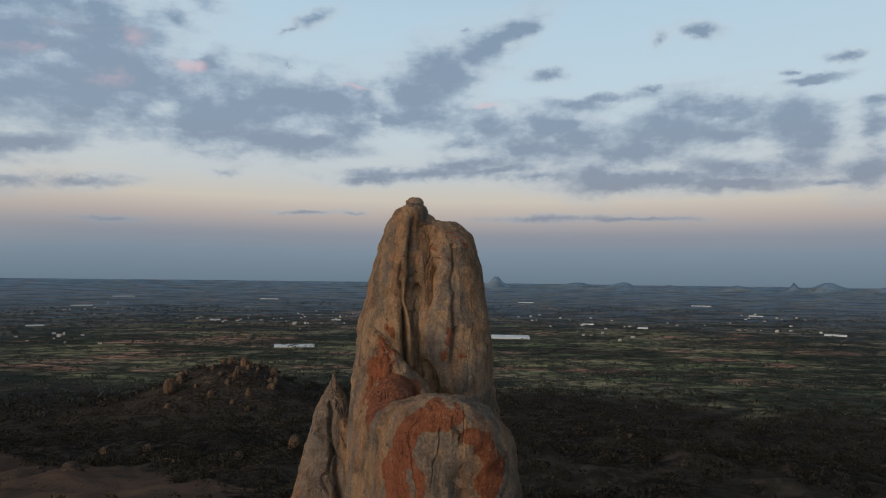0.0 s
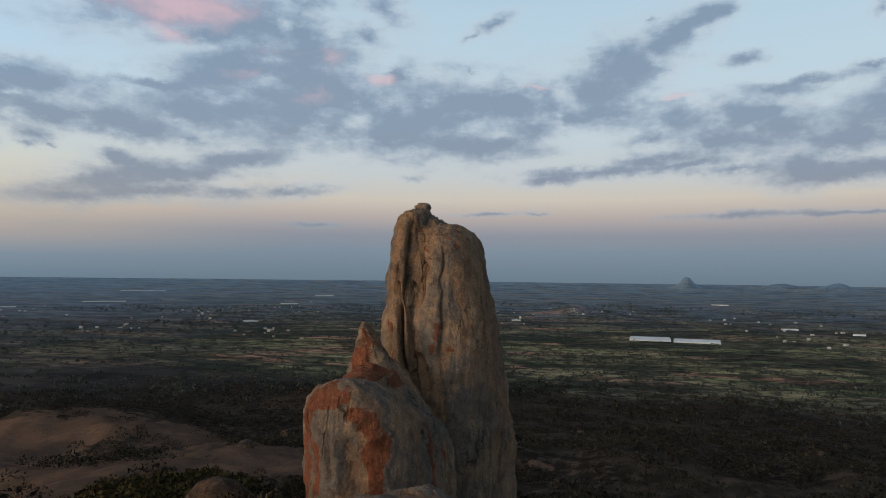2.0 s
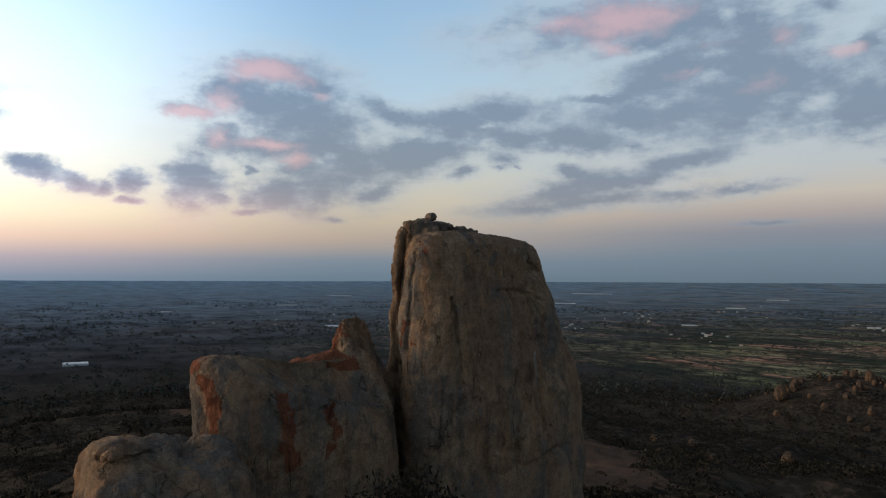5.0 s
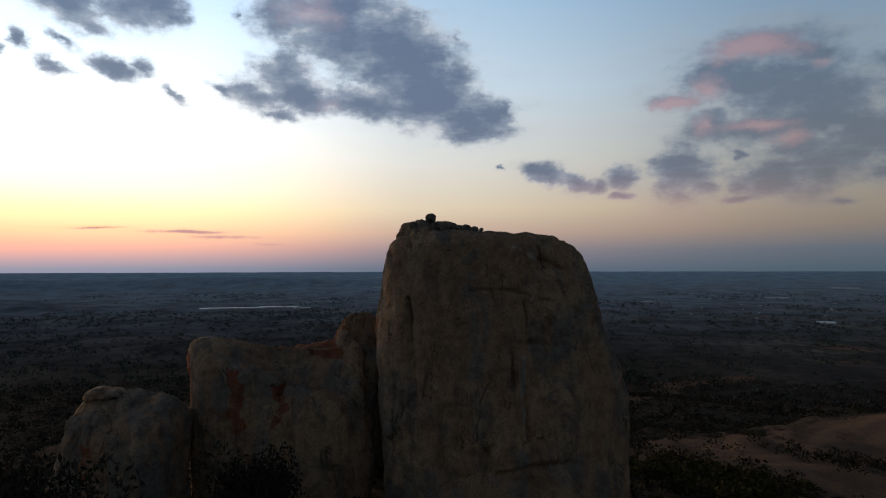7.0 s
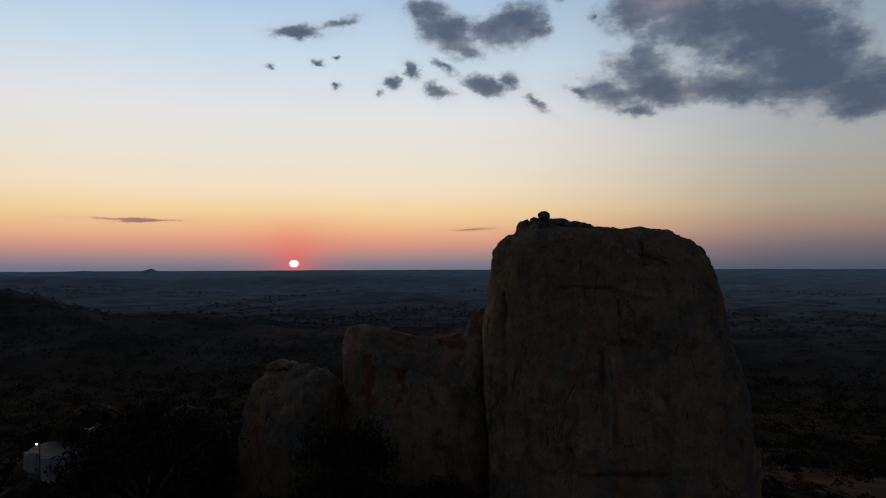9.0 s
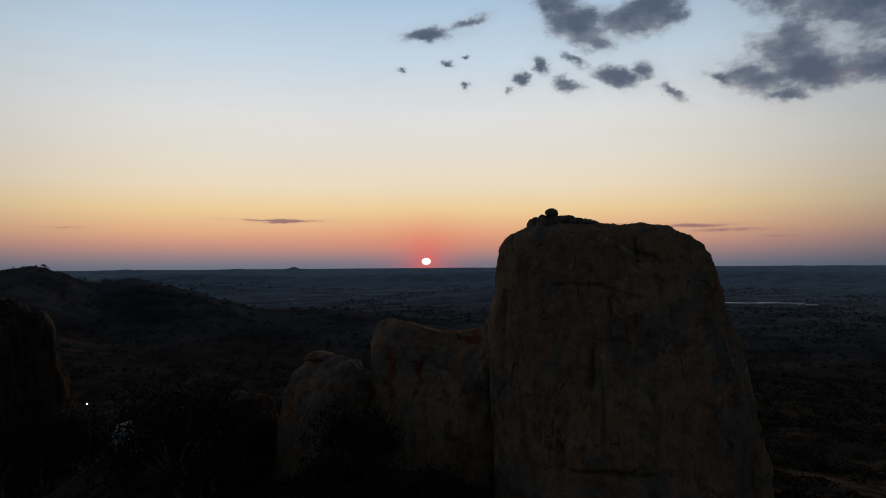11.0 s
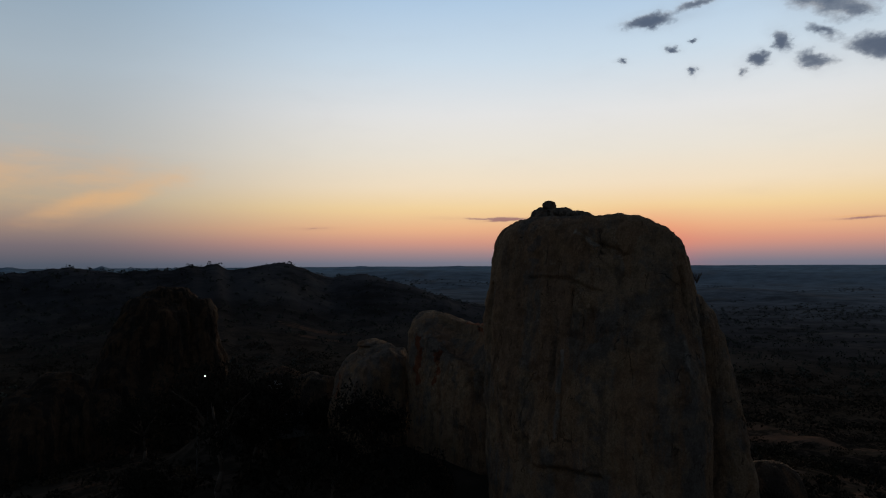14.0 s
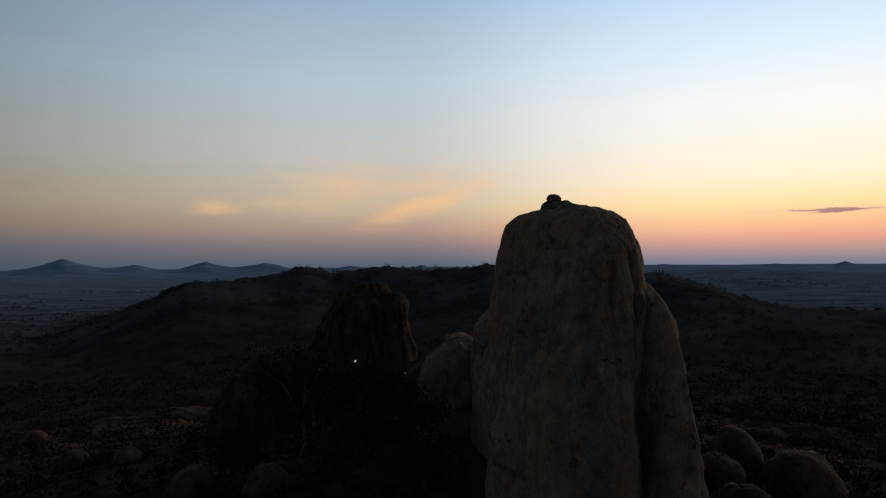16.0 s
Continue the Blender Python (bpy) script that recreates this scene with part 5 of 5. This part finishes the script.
x, y, g = sown(44000, 480, 2600, 26, groves, 0.85)
scatter("plain_trees", x, y, g.uniform(2.2, 5.2, len(x)), 10, LEAF_HAZE, "scattered dark trees and hedges on the plain", "tree", 36, squash=1.0, leaf=0.36)
x, y, g = sown(7000, 430, 1500, 28, None, 0.8)
scatter("field_trees", x, y, g.uniform(2.0, 4.4, len(x)), 26, LEAF_HAZE, "single round dark trees dotted over the fields", "tree", 38, squash=0.9, leaf=0.3)
x, y, g = sown(13000, 650, 1350, 27, lambda x, y, g: ground_height(x, y) > 22)
scatter("ridge_woodland", x, y, g.uniform(0.9, 2.2, len(x)), 9, LEAF_HAZE, "wooded cover of the neighbouring hills", "woodland", 37)


def leaf_cloud(name, spots, leaves, size, mat, parent, seed):
    g = np.random.default_rng(seed)
    verts, faces = [], []
    for x, y, z, r in spots:
        for _ in range(leaves):
            v = Vector(g.normal(size=3))
            c = Vector((x, y, z)) + v.normalized() * r * (g.uniform(0.2, 1.0) ** 0.5)
            q = Euler(g.uniform(0, 6.28, 3)).to_matrix()
            w = size * g.uniform(0.6, 1.4)
            k = len(verts)
            verts += [c + q @ Vector(d) for d in ((-w, 0, 0), (0, -w * 0.4, 0), (w, 0, w * 0.2), (0, w * 0.4, 0))]
            faces.append((k, k + 1, k + 2, k + 3))
    return mesh_object(name, [tuple(v) for v in verts], faces, mat, parent, False)


def tree(seed, height, spread, label):
    g = random.Random(seed)
    e = thing("tree", label, "tree", "trees below the rocks")
    bm, at = bmesh.new(), Vector((0, 0, -0.6))
    for k in range(4):
        to = at + Vector((g.uniform(-0.25, 0.25), g.uniform(-0.25, 0.25), height * 0.16))
        rod(bm, at, to, 0.2 - 0.03 * k, 0.17 - 0.03 * k)
        at = to
    part("trunk", bm, BARK, e, smooth_faces=True)
    spots = []
    for k in range(8):
        a = k * 0.85 + g.uniform(-0.3, 0.3)
        r, z = spread * g.uniform(0.45, 0.95), height * g.uniform(0.55, 0.95)
        tip = Vector((math.cos(a) * r, math.sin(a) * r, z))
        mid = at.lerp(tip, 0.5) + Vector((0, 0, 0.25))
        bm = bmesh.new()
        rod(bm, at - Vector((0, 0, 0.5)), mid, 0.09, 0.06, 6)
        rod(bm, mid, tip, 0.06, 0.02, 6)
        part("limb", bm, BARK, e, smooth_faces=True)
        spots.append((*tip, spread * g.uniform(0.3, 0.48)))
        spots.append((*mid.lerp(tip, 0.4), spread * g.uniform(0.2, 0.35)))
    spots += [(g.uniform(-0.4, 0.4) * spread, g.uniform(-0.4, 0.4) * spread, height * g.uniform(0.75, 1.0), spread * 0.36) for _ in range(4)]
    leaf_cloud("crown", spots, 190, 0.13, LEAF, e, seed)
    return e


oaks = [tree(1, 5.2, 3.0, "dark bushy tree with a broad crown below the rocks"), tree(2, 6.2, 3.4, "tall dark bushy tree beside the shrine"), tree(3, 3.6, 2.4, "low spreading dark tree below the rocks")]
spots = ((6.8, 25.2, 0, 1.0), (11.2, 15.4, 1, 1.0), (6.4, 12.5, 2, 1.0), (11.0, 13.8, 0, 0.85), (10.6, 10.5, 1, 0.95), (6.2, 31.2, 2, 0.8), (3.6, 2.5, 0, 1.0), (5.5, 4.5, 2, 1.1), (3.0, 9.0, 2, 0.9),
         (10.0, 26.5, 2, 1.0), (17.5, -6.0, 1, 1.0), (4.5, -10.0, 0, 1.1), (12.0, -16.0, 1, 1.1), (18.0, -14.0, 2, 1.2), (7.5, -20.0, 0, 1.2), (19.5, 20.0, 2, 0.9), (-9.5, 29.0, 2, 0.8), (-11.5, 40.5, 2, 0.7), (9.0, 5.8, 1, 0.8), (14.8, 18.6, 1, 1.3), (6.4, 8.2, 0, 0.9))
for k, (x, y, kind, size) in enumerate(spots):
    m = Matrix.Translation((x, y, float(ground_height([x], [y])[0]) - 0.1)) @ Matrix.Rotation(k * 1.3, 4, "Z") @ Matrix.Diagonal((size, size, size, 1))
    made = copy_thing(oaks[kind], m)
    made.scale = (size, size, size)
for o in oaks:
    for q in (*o.children_recursive, o):
        bpy.data.objects.remove(q)

tuft = thing("dry_tuft", "dry leafless shrub growing from the tower's shoulder", "shrub", "", (-4.35, 41.6, 93.7))
for k in range(9):
    a = k * 0.7
    bm = rod(bmesh.new(), (0, 0, 0), (math.cos(a) * 0.25, math.sin(a) * 0.25, 0.45 + 0.04 * (k % 4)), 0.02, 0.008, 5)
    rod(bm, (math.cos(a) * 0.12, math.sin(a) * 0.12, 0.24), (math.cos(a + 0.8) * 0.3, math.sin(a + 0.8) * 0.3, 0.5), 0.012, 0.005, 5)
    part("twig", bm, BARK, tuft)


# ---------------------------------------------------------------- buildings of the plain
def bearing(az, el, reach=4700):
    """Where a line of sight from over the rocks meets the ground."""
    d = np.linspace(150, reach, 3000)
    x, y = 15 - math.sin(radians(az)) * d, 38 + math.cos(radians(az)) * d
    low = ground_height(x, y) > EYE + d * math.tan(radians(el))
    k = int(np.argmax(low)) if low.any() else len(d) - 1
    return float(x[k]), float(y[k]), float(d[k])


def greenhouse(az, el, length, bays, turn=0.0):
    x, y, d = bearing(az, el)
    bays = bays if d < 1400 else max(1, bays // 2)
    e = thing("greenhouse", "long white plastic-film greenhouse among the fields", "greenhouse", "greenhouses on the plain")
    span, high = 8.0, 2.9
    wide = length
    bm = bmesh.new()
    ring = []
    for k in range(9):
        a = math.pi * k / 8
        ring.append((-math.cos(a) * span / 2, 1.4 + math.sin(a) * (high - 1.4)))
    prof = [(-span / 2, 0)] + ring + [(span / 2, 0)]
    front = [bm.verts.new((-wide / 2, q, h)) for q, h in prof]
    back = [bm.verts.new((wide / 2, q, h)) for q, h in prof]
    for k in range(len(prof) - 1):
        bm.faces.new((front[k], back[k], back[k + 1], front[k + 1]))
    bm.faces.new(front[::-1]), bm.faces.new(back)
    first = part("bay", bm, SHEET, e)
    for k in range(bays):
        o = first if k == 0 else new("bay", first.data)
        o.parent, o.location = e, (0, (k - (bays - 1) / 2) * (span + 0.05), 0)
    z = float(ground_height([x], [y])[0])
    e.location, e.rotation_euler = (x, y, z), (0, 0, radians(az + turn))
    return e


NEAR_FIELDS = [(-2.3, -4.95, 62, 7), (-6.0, -5.0, 68, 6), (12.8, -5.9, 54, 3), (42.0, -2.1, 130, 5), (39.1, -1.26, 190, 6), (109.4, -3.25, 150, 5), (105.6, -3.2, 100, 4), (103.8, -3.3, 40, 3), (61.6, -4.15, 30, 3), (65.1, -2.3, 70, 3), (87, -2.7, 40, 3), (74.5, -2.75, 30, 3)]
FAR_FIELDS = [(48.6, -2.45, 60, 3), (-12.8, -3.7, 30, 2), (-17.4, -3.9, 20, 2), (-31.5, -3.9, 36, 2), (31.5, -3.8, 30, 2), (18.7, -3.55, 24, 2), (-7.8, -1.9, 60, 3), (8.8, -3.6, 20, 2), (28, -2.3, 60, 3), (54, -2.0, 70, 3), (60.5, -1.5, 100, 4), (25, -1.6, 80, 3), (14, -1.8, 70, 3), (-22, -1.9, 70, 3), (-26, -2.6, 36, 2), (97, -1.6, 90, 3), (201.2, -1.95, 30, 1), (199.2, -1.8, 36, 1), (81.9, -6.7, 24, 2)]
for az, el, length, bays in NEAR_FIELDS + FAR_FIELDS:
    greenhouse(az, el, length, bays)


def house(w, d, h, roof, label):
    e = thing("house", label, "house", "houses on the plain")
    bm = box(bmesh.new(), (w, d, h + 0.8), (0, 0, h / 2 - 0.4))
    part("wall", bm, HOUSE, e)
    if roof == "flat":
        bm = box(bmesh.new(), (w + 0.5, d + 0.5, 0.2), (0, 0, h + 0.1))
        part("roof", bm, ROOFING, e)
        for sx, sy, lx, ly in ((0, 1, w + 0.3, 0.15), (0, -1, w + 0.3, 0.15), (1, 0, 0.15, d), (-1, 0, 0.15, d)):
            part("parapet", box(bmesh.new(), (lx, ly, 0.7), (sx * w / 2, sy * d / 2, h + 0.55)), HOUSE, e)
    else:
        bm = bmesh.new()
        v = [bm.verts.new(q) for q in ((-w / 2 - 0.5, -d / 2 - 0.5, h), (w / 2 + 0.5, -d / 2 - 0.5, h), (w / 2 + 0.5, d / 2 + 0.5, h), (-w / 2 - 0.5, d / 2 + 0.5, h), (-w / 2 - 0.5, 0, h + d * 0.32), (w / 2 + 0.5, 0, h + d * 0.32))]
        for f in ((0, 1, 5, 4), (2, 3, 4, 5), (1, 2, 5), (3, 0, 4), (3, 2, 1, 0)):
            bm.faces.new([v[i] for i in f])
        part("roof", bm, TILE, e)
    for s in (-1, 1):
        part("door", box(bmesh.new(), (1.0, 0.12, 2.0), (0.0, s * (d / 2 + 0.03), 1.0)), DOOR, e)
        for k in (-1, 1):
            part("window", box(bmesh.new(), (1.2, 0.12, 1.1), (k * w * 0.3, s * (d / 2 + 0.03), 1.5)), DOOR, e)
    return e


kinds = [house(9, 7, 3.4, "flat", "small white flat-roofed house among the fields"), house(12, 7, 3.2, "gable", "white farmhouse with a clay-tiled roof"), house(8, 8, 6.4, "flat", "white two-storey house with a flat roof")]
rnd = random.Random(9)
towns = ((11.5, -3.9, 2.6, 0.35), (9.0, -3.3, 3.0, 0.3), (18.5, -3.5, 2.5, 0.3), (41, -4.2, 4, 0.35), (36, -3.2, 4, 0.4), (54, -4.2, 3, 0.4), (30, -4.6, 3, 0.5), (-14, -4.2, 4, 0.6), (-25, -3.6, 4, 0.5), (-10, -3.4, 4, 0.5), (4, -2.8, 6, 0.4), (24, -2.6, 6, 0.5), (48, -2.8, 5, 0.5), (66, -3.4, 6, 0.6), (88, -2.8, 8, 0.5), (-28, -2.7, 5, 0.4))
for az, el, sa, se in towns:
    for _ in range(11):
        a, e_ = rnd.gauss(az, sa * 0.6), min(-1.4, rnd.gauss(el, se * 0.6))
        x, y, d = bearing(a, e_)
        m = Matrix.Translation((x, y, float(ground_height([x], [y])[0]))) @ Matrix.Rotation(rnd.choice((0.3, 1.87, 0.5)) + rnd.uniform(-0.1, 0.1), 4, "Z")
        copy_thing(kinds[rnd.choice((0, 0, 1, 2))], m).scale = (rnd.choice((0.36, 0.42, 0.5, 0.6)),) * 3
for o in kinds:
    for q in (*o.children_recursive, o):
        bpy.data.objects.remove(q)

# ---------------------------------------------------------------- the shrine yard
gz = lambda x, y: float(ground_height([x], [y])[0])
yard = thing("shrine_wall", "whitewashed curved yard wall round a raised platform", "wall", "", (7.6, -1.4, 80.2))
for k in range(9):
    a = radians(-10 + k * 18)
    bm = box(bmesh.new(), (0.98, 0.34, 1.35 + 0.2 * math.sin(k * 2.3)), (math.cos(a) * 3.0, math.sin(a) * 3.0, 0.95 + 0.12 * math.sin(k * 1.7)), 0.09, a + math.pi / 2 + 0.06 * math.sin(k * 3.1))
    part("wall_section", bm, WHITE, yard)
bm = bmesh.new()
bmesh.ops.create_cone(bm, cap_ends=True, segments=28, radius1=2.85, radius2=2.85, depth=2.8, matrix=Matrix.Translation((0, 0, 0.1)))
part("platform", bm, EARTH, yard)
mound = thing("yard_mound", "dark rounded rock mound behind the yard wall", "rock")
loft("mass", [(77, 4.4, -4.2, 4.0, 3.6), (81, 4.6, -4.0, 3.4, 3.0), (82.8, 4.8, -3.9, 2.6, 2.3), (83.7, 4.9, -3.8, 1.5, 1.4), (83.95, 4.9, -3.8, 0.2, 0.2)], 20, 878, SHADED_BOULDER, mound, n_exp=2.2, sides=90, levels=70, lump=0.4)
shrine = thing("shrine", "small whitewashed shrine with a flat canopy roof", "shrine", "", (6.4, 0.0, 81.65))
shrine.scale = (0.62, 0.62, 0.62)
part("plinth", box(bmesh.new(), (2.6, 2.2, 1.1), (0, 0, 0.2), 0.04), WHITE, shrine)
for sx in (-1, 1):
    for sy in (-1, 1):
        part("pillar", box(bmesh.new(), (0.22, 0.22, 1.3), (sx * 0.9, sy * 0.7, 1.35), 0.02), WHITE, shrine)
part("cell", box(bmesh.new(), (1.3, 1.0, 1.3), (0, 0, 1.35), 0.03), WHITE, shrine)
part("roof", box(bmesh.new(), (2.5, 2.1, 0.18), (0, 0, 2.1), 0.04), WHITE, shrine)
bm = bmesh.new()
bmesh.ops.create_cone(bm, cap_ends=True, segments=12, radius1=0.55, radius2=0.15, depth=0.7, matrix=Matrix.Translation((0, 0, 2.55)))
part("spirelet", bm, WHITE, shrine)
steps = thing("yard_steps", "whitewashed steps leading to the yard", "steps", "", (9.9, 1.3, gz(9.9, 1.3)))
for k in range(4):
    part("step", box(bmesh.new(), (1.6, 0.35, 0.18 * (k + 1)), (0, -0.35 * k, 0.09 * (k + 1) - 0.05), 0.01), WHITE, steps)
wall = thing("white_rock_wall", "whitewashed rough stone retaining wall between the trees", "wall", "", (8.7, 12.0, 80.9))
wall.scale = (1.4, 1.2, 1.35)
for k in range(5):
    for q in range(3):
        part("stone", box(bmesh.new(), (0.62, 0.5, 0.46), (-1.25 + 0.63 * k + 0.2 * (q % 2), 0.06 * ((k + q) % 3), 0.2 + 0.47 * q), 0.07), WHITE, wall)
GLOW = bpy.data.materials.new("lit_lamp")
GLOW.use_nodes = True
g_ = GLOW.node_tree.nodes["Principled BSDF"]
g_.inputs["Emission Color"].default_value, g_.inputs["Emission Strength"].default_value = (1.0, 0.97, 0.9, 1), 25.0
for x, y, top in ((12.24, -2.71, 84.0), (14.82, 7.84, 84.79)):
    z = gz(x, y)
    post = thing("lamp_post", "slim steel lamp post with a lit white lamp", "street lamp", "lamp posts in the yard", (x, y, z))
    part("pole", rod(bmesh.new(), (0, 0, -0.4), (0, 0, top - z + 0.05), 0.045, 0.03), STEEL, post)
    part("arm", rod(bmesh.new(), (0, 0, top - z), (0.25, 0.2, top - z + 0.08), 0.025, 0.025, 6), STEEL, post)
    bm = bmesh.new()
    bmesh.ops.create_uvsphere(bm, u_segments=12, v_segments=8, radius=0.045, matrix=Matrix.Translation((0.3, 0.24, top - z + 0.02)))
    part("lamp", bm, GLOW, post, "lit white bulb")
